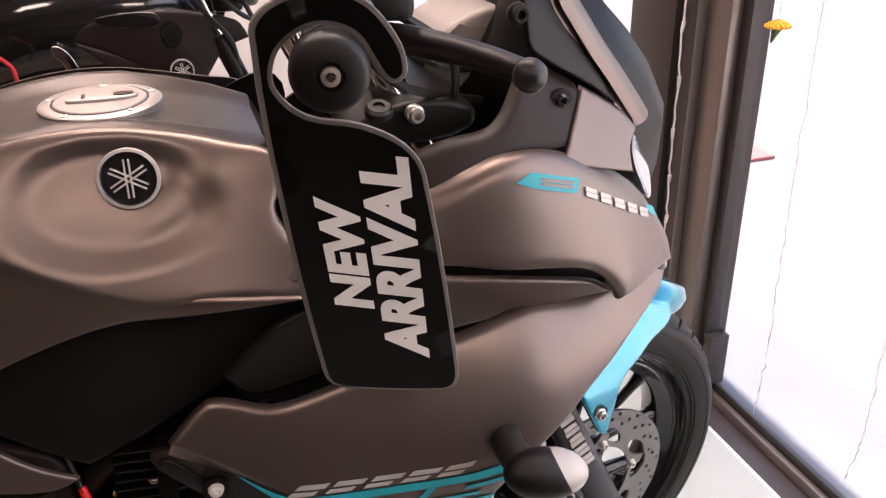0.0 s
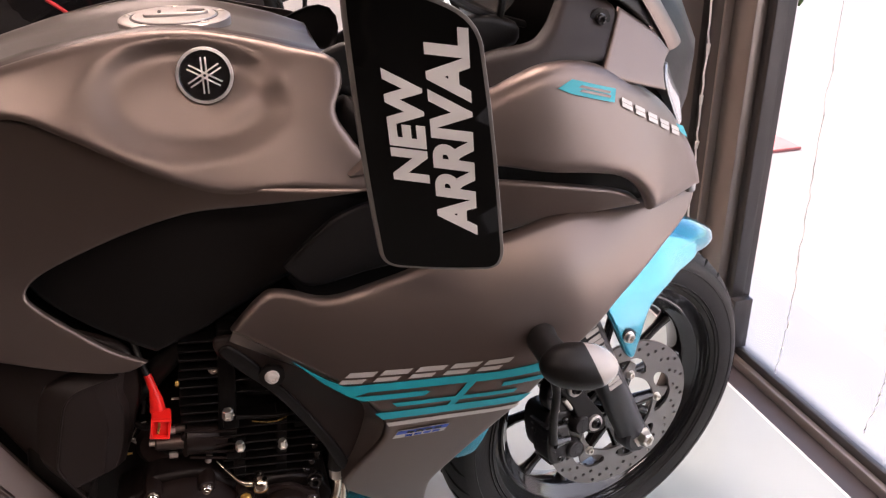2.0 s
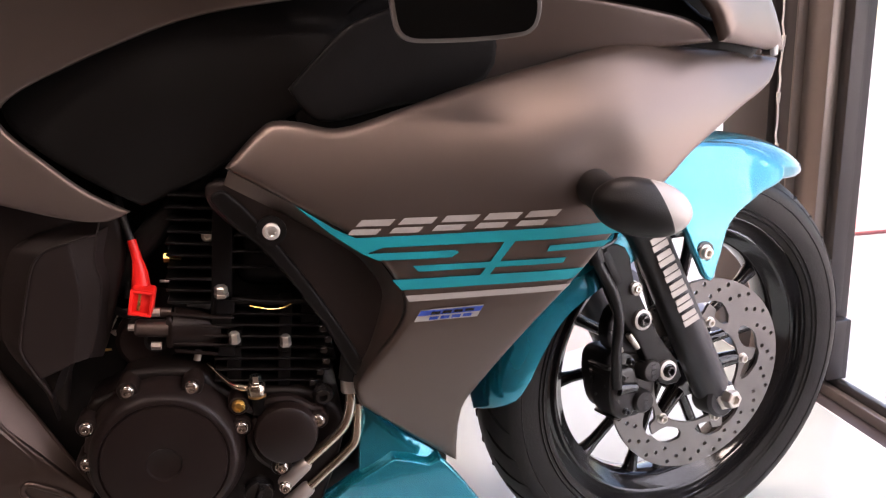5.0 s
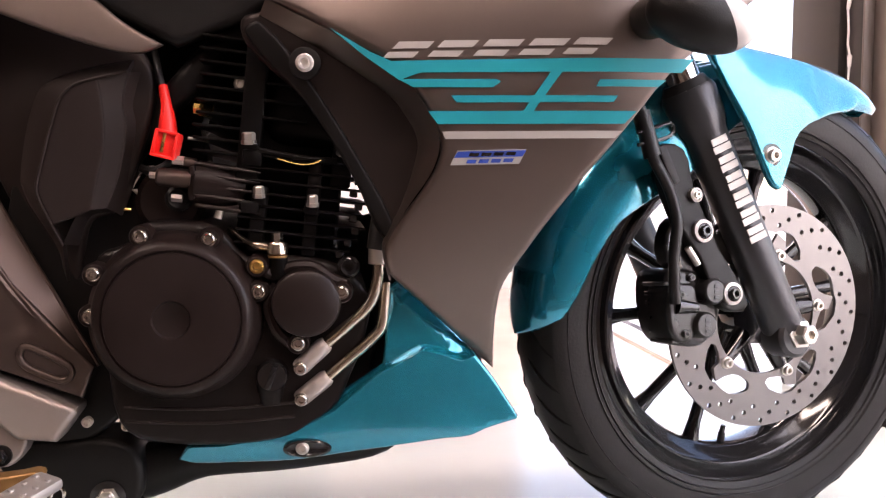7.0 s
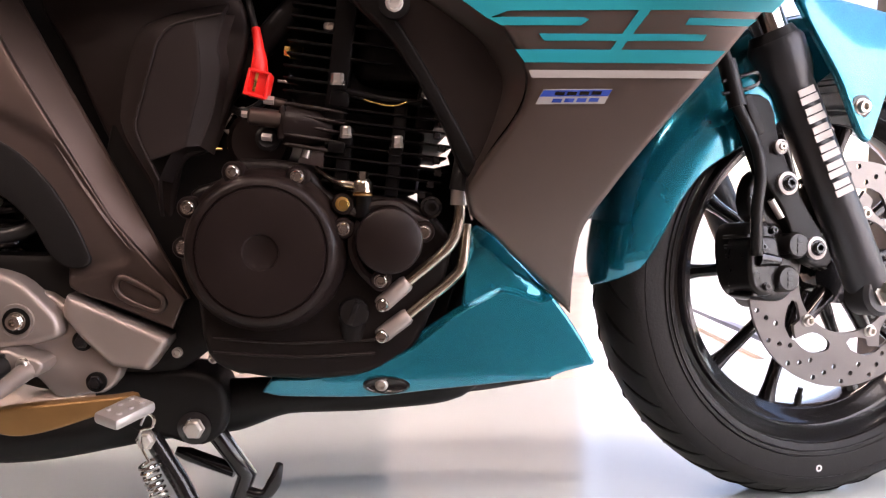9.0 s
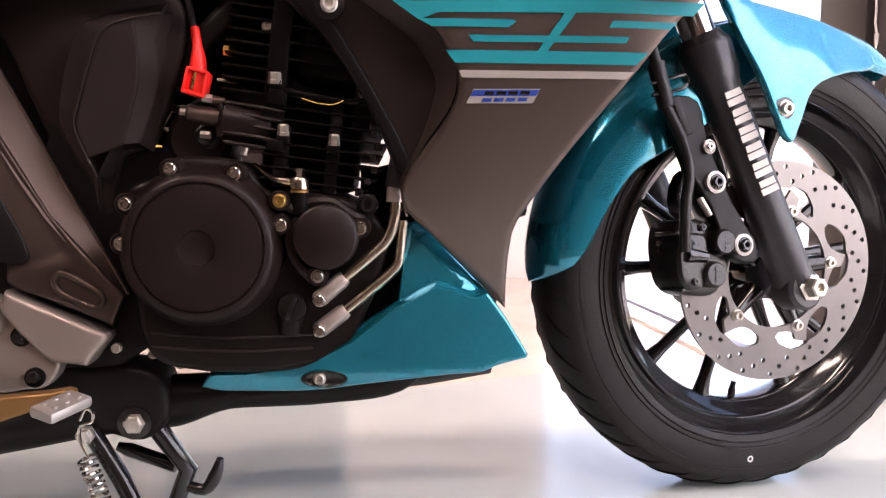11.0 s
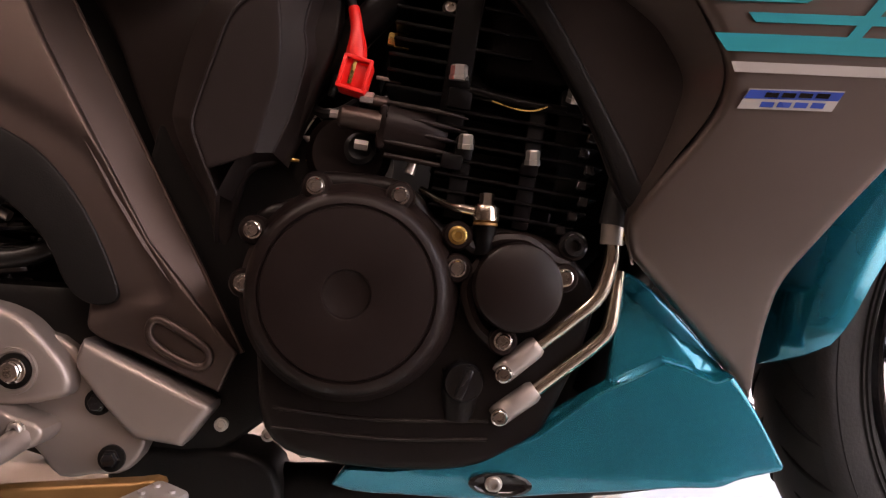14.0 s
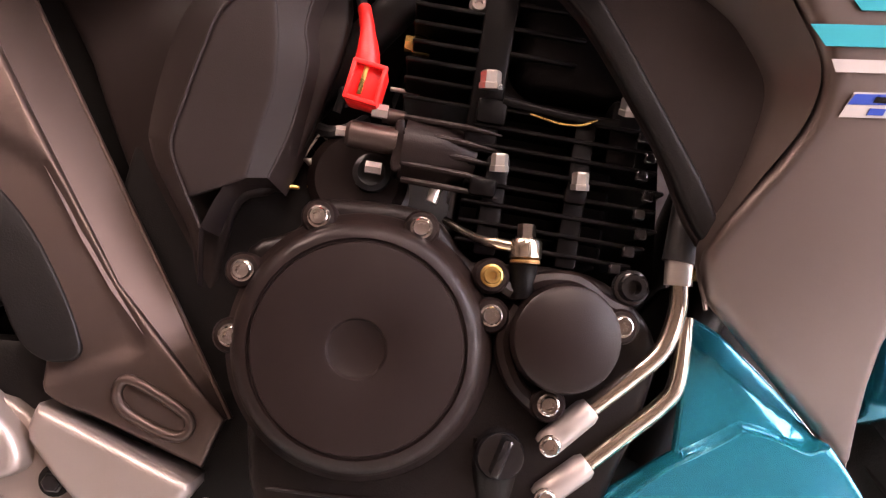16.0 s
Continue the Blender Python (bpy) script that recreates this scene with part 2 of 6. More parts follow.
def sheet(poly, depth, thick=0.004, roll=0.006, step=0.012, lift=0.0, drop=None, creases=()):
    """A curved panel: outline in (x, z), depth(q) -> y of its outer face, rolled edges and real thickness."""
    from mathutils import geometry
    fine = []
    for a, b in zip(poly, np.roll(poly, -1, 0)):
        k = max(1, int(np.ceil(np.linalg.norm(b - a) / max(0.006, min(roll * 1.5, 0.012)))))
        fine += [a + (b - a) * i / k for i in range(k)]
    poly = np.array(fine)
    lo, hi = poly.min(0), poly.max(0)
    g = np.stack(np.meshgrid(np.arange(lo[0], hi[0], step), np.arange(lo[1], hi[1], step)), -1).reshape(-1, 2)
    g[:, 0] += (np.round((g[:, 1] - lo[1]) / step).astype(int) % 2) * step * 0.5
    g = g[inside(g, poly)] if len(g) else g
    if len(g):
        g = g[edge_distance(g, poly) > max(step * 0.45, roll * 1.15)]
    q, links = [poly], [(i, (i + 1) % len(poly)) for i in range(len(poly))]
    n = len(poly)
    if roll:
        e = np.roll(poly, -1, 0) - poly
        e = e / (np.linalg.norm(e, axis=1)[:, None] + 1e-12)
        nrm = np.stack([-e[:, 1], e[:, 0]], 1)
        if (poly[:, 0] * np.roll(poly[:, 1], -1) - np.roll(poly[:, 0], -1) * poly[:, 1]).sum() < 0:
            nrm = -nrm
        old = np.roll(nrm, 1, 0)
        nrm = (nrm + old) / np.maximum(0.5, 1 + (nrm * old).sum(1))[:, None]
        at_row = n
        for f in (0.08, 0.3, 0.62, 1.0):
            r = poly + nrm * roll * f
            ok = inside(r, poly) & (edge_distance(r, poly) > roll * f * 0.93)
            num = np.cumsum(ok) - 1 + at_row
            links += [(num[k], num[(k + 1) % n]) for k in range(n) if ok[k] and ok[(k + 1) % n]]
            q.append(r[ok])
            at_row += int(ok.sum())
    at_row = sum(len(r) for r in q)
    for line in creases:
        c = np.array(line, float)
        run = np.r_[0, np.cumsum(np.linalg.norm(np.diff(c, axis=0), axis=1))]
        t = np.linspace(0, run[-1], int(run[-1] / 0.003) + 2)
        c = np.stack([np.interp(t, run, c[:, 0]), np.interp(t, run, c[:, 1])], 1)
        c = c[inside(c, poly) & (edge_distance(c, poly) > roll * 1.1)]
        if len(g):
            g = g[np.linalg.norm(g[:, None] - c[None], axis=2).min(1) > step * 0.6]
        links += [(at_row + k, at_row + k + 1) for k in range(len(c) - 1) if np.linalg.norm(c[k + 1] - c[k]) < 0.006]
        q.append(c)
        at_row += len(c)
    q = np.vstack(q + [g])
    vs, _, fs, orig, _, _ = geometry.delaunay_2d_cdt([Vector(v) for v in q], [(int(a), int(b)) for a, b in links], [], 0, 1e-6)
    v = np.array([tuple(p) for p in vs])
    tri = np.array([f for f in fs if len(f) == 3])
    tri = tri[inside(v[tri].mean(1), poly)]
    back = {}
    for k, o in enumerate(orig):
        for i in o:
            if i < n:
                back[i] = k
    y = depth(v) - lift
    if roll:
        d = np.clip(edge_distance(v, poly) / roll, 0, 1)
        y = y + (drop or roll) * (1 - np.sqrt(np.maximum(0, 1 - (1 - d) ** 2)))
    m = len(v)
    verts = [(a, b, c) for (a, c), b in zip(v, y)] + [(a, b + thick, c) for (a, c), b in zip(v, y)]
    faces = [tuple(t) for t in tri] + [(t[0] + m, t[2] + m, t[1] + m) for t in tri]
    for i in range(n):
        a, b = back[i], back[(i + 1) % n]
        if a != b:
            faces.append((a, b, b + m, a + m))
    return verts, faces


def ruled(a, b, n=6, thick=0.003, smooth=4, bulge=0.0):
    """A band between two lines of places, as one strip with real thickness (towards +y)."""
    def fine(p):
        p = np.array(p, float)
        k, out = len(p), []
        for i in range(k - 1):
            m0, m1 = (p[i + 1] - p[max(i - 1, 0)]) / 2, (p[min(i + 2, k - 1)] - p[i]) / 2
            for s in range(smooth):
                t = s / smooth
                out.append((2 * t**3 - 3 * t**2 + 1) * p[i] + (t**3 - 2 * t**2 + t) * m0 + (-2 * t**3 + 3 * t**2) * p[i + 1] + (t**3 - t**2) * m1)
        return np.array(out + [p[-1]])
    a, b = fine(a), fine(b)
    m = len(a)
    g = np.stack([a + (b - a) * f + np.array([0, -bulge * 4 * f * (1 - f), 0]) for f in np.linspace(0, 1, n)], 1)
    v = g.reshape(-1, 3)
    o = len(v)
    verts = [tuple(p) for p in v] + [tuple(p + (0, thick, 0)) for p in v]
    faces = []
    for i in range(m - 1):
        for j in range(n - 1):
            q = (i * n + j, i * n + j + 1, (i + 1) * n + j + 1, (i + 1) * n + j)
            faces += [q, tuple(k + o for k in q[::-1])]
        for j in (0, n - 1):
            faces.append((i * n + j, (i + 1) * n + j, (i + 1) * n + j + o, i * n + j + o))
    for i in (0, m - 1):
        for j in range(n - 1):
            faces.append((i * n + j, i * n + j + 1, i * n + j + 1 + o, i * n + j + o))
    return verts, faces


def flip(data):
    return [(x, -y, z) for x, y, z in data[0]], data[1]


def panel(name, pts, depth, mat, parent, label="", sharp=(), mirror=False, steps=4, **kw):
    f = depth if callable(depth) else (lambda q, d=depth: np.full(len(q), d))
    data = sheet(spline(pts, sharp, steps), f, **kw)
    ob = part(name, data, mat, parent, label)
    if mirror:
        part(name, flip(data), mat, parent, label)
    return ob


def plate(pts, y0, y1, sharp=(), bevel=0.002, steps=3):
    """Flat plate: outline in (x, z) between y0 (outer) and y1."""
    poly = spline(pts, sharp, steps) if steps > 1 else np.array(pts, float)
    return sheet(poly, lambda q: np.full(len(q), y0), y1 - y0, bevel, 0.05)


def box(c, s, bevel=0.002, m=None, seg=2):
    bm = bmesh.new()
    bmesh.ops.create_cube(bm, size=1, matrix=Matrix.Translation(c) @ Matrix.Diagonal((*s, 1)))
    if bevel:
        bmesh.ops.bevel(bm, geom=list(bm.edges), offset=bevel, segments=seg, profile=0.5, affect="EDGES")
    if m:
        bmesh.ops.transform(bm, matrix=m, verts=bm.verts)
    return bm


def tube(path, radius, sides=12, caps=True, smooth=0, closed=False):
    """A round tube along a path; radius one number or one for each point."""
    p = np.array(path, float)
    if smooth:
        q = []
        n = len(p)
        for i in range(n - 1):
            m0 = (p[min(i + 1, n - 1)] - p[max(i - 1, 0)]) / 2
            m1 = (p[min(i + 2, n - 1)] - p[i]) / 2
            for s in range(smooth):
                t = s / smooth
                q.append((2 * t**3 - 3 * t**2 + 1) * p[i] + (t**3 - 2 * t**2 + t) * m0 + (-2 * t**3 + 3 * t**2) * p[i + 1] + (t**3 - t**2) * m1)
        q.append(p[-1])
        if not np.isscalar(radius):
            radius = np.interp(np.linspace(0, n - 1, len(q)), range(n), radius)
        p = np.array(q)
    n = len(p)
    r = np.full(n, radius) if np.isscalar(radius) else np.array(radius, float)
    tan = np.gradient(p, axis=0)
    tan /= np.linalg.norm(tan, axis=1)[:, None] + 1e-12
    up = np.array([0, 0, 1.0]) if abs(tan[0][2]) < 0.9 else np.array([1.0, 0, 0])
    verts, faces = [], []
    a = np.cross(tan[0], up)
    a /= np.linalg.norm(a)
    for i in range(n):
        a = a - tan[i] * (a @ tan[i])
        a /= np.linalg.norm(a)
        b = np.cross(tan[i], a)
        for k in range(sides):
            w = 2 * math.pi * k / sides
            verts.append(tuple(p[i] + r[i] * (math.cos(w) * a + math.sin(w) * b)))
    for i in range(n - 1):
        for k in range(sides):
            j = (k + 1) % sides
            faces.append((i * sides + k, i * sides + j, (i + 1) * sides + j, (i + 1) * sides + k))
    if caps:
        faces += [tuple(range(sides))[::-1], tuple(range((n - 1) * sides, n * sides))]
    return verts, faces


def lathe(profile, m=None, sides=48, close=False):
    """Turn a profile of (radius, height) about the local y axis (height runs to -y), then move by m."""
    prof = list(profile)
    verts, faces = [], []
    n = len(prof)
    for r, h in prof:
        for k in range(sides):
            w = 2 * math.pi * k / sides
            verts.append((r * math.cos(w), -h, r * math.sin(w)))
    for i in range(n if close else n - 1):
        i2 = (i + 1) % n
        for k in range(sides):
            j = (k + 1) % sides
            faces.append((i * sides + k, i * sides + j, i2 * sides + j, i2 * sides + k))
    if not close:
        faces += [tuple(range(sides)), tuple(range((n - 1) * sides, n * sides))]
    if m is not None:
        verts = [tuple(m @ Vector(v)) for v in verts]
    return verts, faces


def moved(data, m):
    return [tuple(m @ Vector(v)) for v in data[0]], data[1]


def at(x, y, z, rx=0, ry=0, rz=0):
    return pose(x, y, z, rx, ry, rz)


def bolt(x, y, z, r, mat, parent, name="bolt", socket=True, h=None, m=None, label=""):
    """A flanged cap screw whose head looks to -y."""
    h = h or r * 0.9
    prof = [(r * 1.06, -0.004), (r * 1.08, h * 0.12), (r * 1.02, h * 0.24), (r * 0.84, h * 0.30), (r * 0.82, h * 0.86), (r * 0.72, h)]
    prof += [(r * 0.44, h), (r * 0.40, h * 0.30), (0.0005, h * 0.30)] if socket else [(r * 0.4, h * 1.02), (0.0005, h * 1.02)]
    w = (m or Matrix()) @ at(x, y, z)
    return part(name, lathe(prof, w, 18 if socket else 6), mat, parent, label, smooth=30)


# ---------------------------------------------------------------- the shop


def slab(name, x0, x1, y0, y1, z0, z1, mat, label="", kind="structure", bevel=0.0):
    ob = part(name, box(((x0 + x1) / 2, (y0 + y1) / 2, (z0 + z1) / 2), (x1 - x0, y1 - y0, z1 - z0), bevel), mat, None, label)
    return tagged(ob, kind=kind)


slab("ground", -60, 400, -400, 400, -0.6, -0.16, PAVING, "sunlit pink paving outside the shop")
slab("floor_aisle", -5.0, 0.50, -4.0, -0.5, -0.14, -0.10, AISLE, "dark brown polished aisle floor")
slab("floor", -5.0, 0.50, -0.5, 3.4, -0.14, -0.10, SHOPFLOOR, "polished beige tiled shop floor")
slab("ceiling", -5.1, 0.62, -4.1, 3.5, 2.9, 3.0, CEIL, "plain cream shop ceiling")
slab("wall_west", -5.12, -5.0, -4.1, 3.5, -0.14, 2.9, WALL, "plain brown-grey shop wall")
slab("wall_south", -5.0, 0.62, -4.12, -4.0, -0.14, 2.9, WALL, "plain brown-grey shop wall")
slab("wall_north", -5.0, 0.50, 3.4, 3.52, -0.14, 2.9, WHITEWALL, "plain cream shop wall")
slab("wall_east", 0.50, 0.62, -4.0, -1.7, -0.14, 2.9, WALL, "plain brown-grey wall beside the shop window")
slab("wall_east", 0.50, 0.62, -1.7, 3.4, 2.5, 2.9, WALL, "plain wall above the shop window")

# display platform with its white edge
plat = thing("display_platform", "pale glossy display platform with a white edge", "platform", kind="structure")
outline = [(0.455, -0.498), (0.455, 0.845), (-0.101, 0.625), (-0.75, 0.36), (-2.6, -0.43), (-2.6, -0.498)]
part("platform_top", ([(x, y, 0.0105) for x, y in outline] + [(x, y, -0.098) for x, y in outline],
                      [tuple(range(6)), tuple(range(11, 5, -1))] + [(k, k + 6, (k + 1) % 6 + 6, (k + 1) % 6) for k in range(6)]), PLATFORM, plat, smooth=10)
part("edge_strip", box((0.4625, 0.19, -0.046), (0.013, 1.35, 0.1), 0.002), EDGE, plat, "white edge strip")
part("edge_strip", box((0.478, 0.19, -0.055), (0.012, 1.35, 0.085), 0.002), EDGE, plat, "white edge strip")

# window wall
slab("sill", 0.485, 0.60, -1.7, 0.80, -0.14, -0.035, SILL, "dark stone strip under the shop window")
slab("threshold", 0.50, 0.60, 0.80, 3.4, -0.14, -0.09, EDGE, "white threshold of the glass door")
slab("ledge", 0.66, 0.98, -6, 6, -0.30, -0.10, LEDGE, "blue-grey step outside the window")
win = thing("window_1", "tall shop window with bronze aluminium frame and clear glass", "window", kind="structure")
part("bottom_rail", box((0.562, -0.45, -0.022), (0.016, 2.5, 0.024), 0.003), BRONZEL, win)
part("bottom_rail", box((0.580, -0.45, -0.014), (0.016, 2.5, 0.040), 0.003), BRONZE, win)
part("top_rail", box((0.56, 0.85, 2.47), (0.07, 5.1, 0.06), 0.004), BRONZE, win)
for y0, y1, d0, d1, m, nm in [(0.62, 0.80, 0.50, 0.60, BRONZE, "post"), (0.553, 0.62, 0.515, 0.60, BRONZE, "post"), (0.545, 0.553, 0.505, 0.60, BRONZEL, "trim"),
                              (0.468, 0.545, 0.525, 0.60, BRONZEL, "post"), (0.437, 0.468, 0.55, 0.60, BRONZE, "post")]:
    part(nm, box(((d0 + d1) / 2, (y0 + y1) / 2, 1.22), (d1 - d0, y1 - y0 - 0.001, 2.44), 0.003), m, win)
part("bracket", box((0.57, 0.430, 0.07), (0.05, 0.03, 0.13), 0.003), BRONZE, win)
part("post", box((0.56, -1.65, 1.22), (0.08, 0.1, 2.44), 0.003), BRONZE, win)
GLASS = bpy.data.materials.new("clear_window_glass")
GLASS.use_nodes = True
gb = GLASS.node_tree.nodes["Principled BSDF"]
gb.inputs["Transmission Weight"].default_value, gb.inputs["Roughness"].default_value, gb.inputs["IOR"].default_value = 1.0, 0.0, 1.1
for y0, y1 in ((-1.6, 0.437), (0.80, 3.4)):
    g = part("pane", box((0.580, (y0 + y1) / 2, 1.222), (0.006, y1 - y0, 2.436), 0), GLASS, win)
    g.visible_shadow = False

# ---------------------------------------------------------------- the motorcycle
bike = thing("motorcycle", "matt grey sports tourer motorcycle with teal accents on the display platform", "motorcycle")

# --- half fairing
low = tps([(-0.539, 0.650, -0.205), (-0.471, 0.553, -0.243), (-0.279, 0.565, -0.274), (-0.415, 0.458, -0.236), (-0.35, 0.471, -0.244), (-0.236, 0.579, -0.278),
           (-0.001, 0.698, -0.173), (-0.105, 0.712, -0.234), (-0.42, 0.31, -0.182), (-0.360, 0.262, -0.158), (-0.3, 0.66, -0.262)])


def low_pressed(q):
    """The side fairing with a hollow round the indicator stalk and a pressed top shoulder."""
    e = np.hypot((q[:, 0] + 0.240) / 0.038, (q[:, 1] - 0.585) / 0.045)
    shoulder = np.interp(q[:, 0], [-0.58, -0.477, -0.349, -0.211, -0.099, 0.006], [0.62, 0.625, 0.655, 0.68, 0.675, 0.672])
    up = np.clip((q[:, 1] - shoulder + 0.055) / 0.105, 0, 1) ** 2
    return low(q) + 0.010 * np.exp(-e * e) + 0.042 * up * np.interp(q[:, 0], [-0.50, -0.40, -0.22], [0.30, 0.50, 1.0])


LF = [(-0.583, 0.612), (-0.542, 0.651), (-0.517, 0.653), (-0.477, 0.646), (-0.425, 0.660), (-0.349, 0.683), (-0.271, 0.701), (-0.211, 0.713), (-0.170, 0.712), (-0.099, 0.706),
      (0.021, 0.692), (-0.003, 0.667), (-0.069, 0.643), (-0.132, 0.612), (-0.163, 0.588), (-0.196, 0.562), (-0.227, 0.533), (-0.262, 0.486), (-0.305, 0.428),
      (-0.338, 0.378), (-0.360, 0.335), (-0.359, 0.253), (-0.468, 0.356), (-0.473, 0.384), (-0.429, 0.453), (-0.425, 0.485), (-0.459, 0.538), (-0.512, 0.572)]
side = panel("lower_fairing", LF, low_pressed, GREY, bike, "matt grey side fairing with teal stripes", sharp=(0, 10, 21, 22), mirror=True, roll=0.007)
upp = tps([(-0.16, 0.847, -0.240), (-0.23, 0.871, -0.245), (-0.111, 0.747, -0.255), (-0.089, 0.847, -0.195), (-0.001, 0.70, -0.173), (-0.3, 0.80, -0.250), (-0.2, 0.79, -0.262), (-0.42, 0.80, -0.215)])
UC = [(-0.46, 0.775), (-0.40, 0.815), (-0.340, 0.847), (-0.299, 0.863), (-0.270, 0.876), (-0.241, 0.886), (-0.204, 0.887), (-0.170, 0.879), (-0.130, 0.859), (-0.095, 0.841), (-0.061, 0.816), (-0.026, 0.776),
      (0.006, 0.732), (0.018, 0.698), (-0.108, 0.714), (-0.124, 0.742), (-0.150, 0.762), (-0.190, 0.772), (-0.241, 0.778), (-0.300, 0.788), (-0.38, 0.785)]
cowl = panel("upper_fairing", UC, upp, GREY, bike, "matt grey nose fairing with teal and silver marks", sharp=(0, 13, 14), mirror=True, roll=0.016, drop=0.014)
panel("groove", [(-0.47, 0.745), (-0.33, 0.795), (-0.15, 0.785), (-0.09, 0.74), (-0.02, 0.705), (-0.10, 0.69), (-0.30, 0.64), (-0.50, 0.63)], -0.172, BLACKP, bike, "black recessed strip", mirror=True)
panel("inner_strip", [(-0.36, 0.768), (-0.283, 0.764), (-0.167, 0.744), (-0.124, 0.731), (-0.105, 0.713), (-0.179, 0.707), (-0.234, 0.700), (-0.28, 0.690), (-0.36, 0.675)],
      tps([(-0.40, 0.72, -0.195), (-0.2, 0.73, -0.228), (-0.11, 0.715, -0.226), (-0.28, 0.69, -0.205)]), GREY, bike, "grey inner strip", sharp=(4,), mirror=True)
duct = tps([(-0.6, 0.6, -0.185), (-0.5, 0.5, -0.192), (-0.44, 0.47, -0.200), (-0.46, 0.4, -0.195), (-0.5, 0.57, -0.205)])
panel("air_duct", [(-0.600, 0.597), (-0.545, 0.592), (-0.500, 0.572), (-0.450, 0.530), (-0.418, 0.480), (-0.424, 0.445), (-0.460, 0.390), (-0.473, 0.388), (-0.500, 0.445), (-0.548, 0.520), (-0.600, 0.572)],
      duct, DARKP, bike, "dark fairing duct")
panel("air_duct", [(-0.530, 0.590), (-0.500, 0.572), (-0.450, 0.530), (-0.418, 0.480), (-0.424, 0.445), (-0.450, 0.405), (-0.462, 0.450), (-0.500, 0.520)], lambda q: -duct(q) - 0.004, DARKP, bike, "dark fairing duct")
panel("duct_rim", [(-0.600, 0.580), (-0.548, 0.520), (-0.500, 0.445), (-0.470, 0.386), (-0.463, 0.400), (-0.490, 0.455), (-0.535, 0.528), (-0.585, 0.590)], duct, BLACKP, bike, "black duct rim", lift=0.004, roll=0.004)
RETURN = [(-0.466, 0.350), (-0.472, 0.384), (-0.452, 0.420), (-0.430, 0.455), (-0.4255, 0.484), (-0.440, 0.512), (-0.460, 0.538), (-0.512, 0.572), (-0.580, 0.610)]
BACK = [(-0.468, 0.350), (-0.4745, 0.385), (-0.458, 0.420), (-0.446, 0.455), (-0.442, 0.482), (-0.454, 0.506), (-0.472, 0.526), (-0.520, 0.558), (-0.586, 0.596)]
ret = ruled([(x, y + 0.006, z) for (x, z), y in zip(RETURN, low_pressed(np.array(RETURN)))], [(x, y - 0.001, z) for (x, z), y in zip(BACK, duct(np.array(BACK)))], 5, 0.003, 5)
part("fairing_return", ret, GREY, side, "grey folded fairing edge")
bolt(-0.545, -0.203, 0.551, 0.0085, BRIGHT, bike)
part("washer", lathe([(0.0145, -0.004), (0.0145, 0.001), (0.0095, 0.002), (0.0005, 0.001)], at(-0.545, -0.203, 0.551), 24), BLACKP, bike)
bolt(-0.609, -0.147, 0.538, 0.006, STEEL, bike)


def mark(name, pts, depth, mat, parent, label="", lift=0.0007, sharp="all", steps=5):
    return panel(name, pts, depth, mat, parent, label, sharp=sharp, steps=steps, thick=0.0005, roll=0, step=0.007, lift=lift + 0.0006)


def slant(x, z, w, h, s=0.25):
    return [(x, z), (x + w, z), (x + w + s * h, z + h), (x + s * h, z + h)]


# teal and silver stripes of the side fairing
for a in ([(-0.522, 0.579), (-0.488, 0.557), (-0.469, 0.548), (-0.202, 0.5515), (-0.213, 0.5395), (-0.444, 0.538), (-0.462, 0.5315), (-0.474, 0.540), (-0.492, 0.553)],
          [(-0.463, 0.5325), (-0.378, 0.5325), (-0.374, 0.5305), (-0.381, 0.5255), (-0.450, 0.5255)], [(-0.331, 0.5395), (-0.321, 0.5395), (-0.345, 0.5045), (-0.354, 0.5045)],
          [(-0.417, 0.5185), (-0.271, 0.519), (-0.274, 0.5135), (-0.412, 0.5125)], [(-0.288, 0.5325), (-0.227, 0.533), (-0.234, 0.527), (-0.291, 0.5265)],
          [(-0.437, 0.505), (-0.252, 0.506), (-0.262, 0.495), (-0.428, 0.494)]):
    mark("stripe", a, low_pressed, TEALDECAL, side, "teal stripe", lift=0.0009)
mark("stripe", [(-0.424, 0.4875), (-0.263, 0.489), (-0.269, 0.4825), (-0.421, 0.481)], low_pressed, SILVERDECAL, side, "silver stripe")
# brand word as plain slanted bars
for k, (x, w) in enumerate([(-0.4765, 0.033), (-0.438, 0.033), (-0.399, 0.033), (-0.360, 0.033), (-0.322, 0.032)]):
    z = 0.5508 + 0.0007 * k
    mark("word_bar", slant(x, z, w * 0.80, 0.0052, 1.0), low_pressed, SILVERDECAL, side, "silver brand bar")
    mark("word_bar", slant(x + 0.0085, z + 0.0080, w * 0.92, 0.0060, 1.0), low_pressed, SILVERDECAL, side, "silver brand bar")
mark("badge", [(-0.416, 0.4580), (-0.354, 0.4595), (-0.348, 0.4725), (-0.410, 0.471)], low_pressed, SILVERDECAL, side, "silver rimmed blue badge", lift=0.0012)
mark("badge_field", [(-0.413, 0.4645), (-0.3515, 0.466), (-0.3485, 0.4715), (-0.4095, 0.470)], low_pressed, BLUE, side, "blue badge field", lift=0.0018)
for k in range(4):
    mark("badge_bar", slant(-0.400 + 0.011 * k, 0.4658 + 0.0004 * k, 0.0085, 0.0030, 0.4), low_pressed, GLOSSB, side, lift=0.0024)
    mark("badge_bar", slant(-0.402 + 0.011 * k, 0.4596 + 0.0004 * k, 0.0085, 0.0034, 0.4), low_pressed, BLUE, side, lift=0.0018)
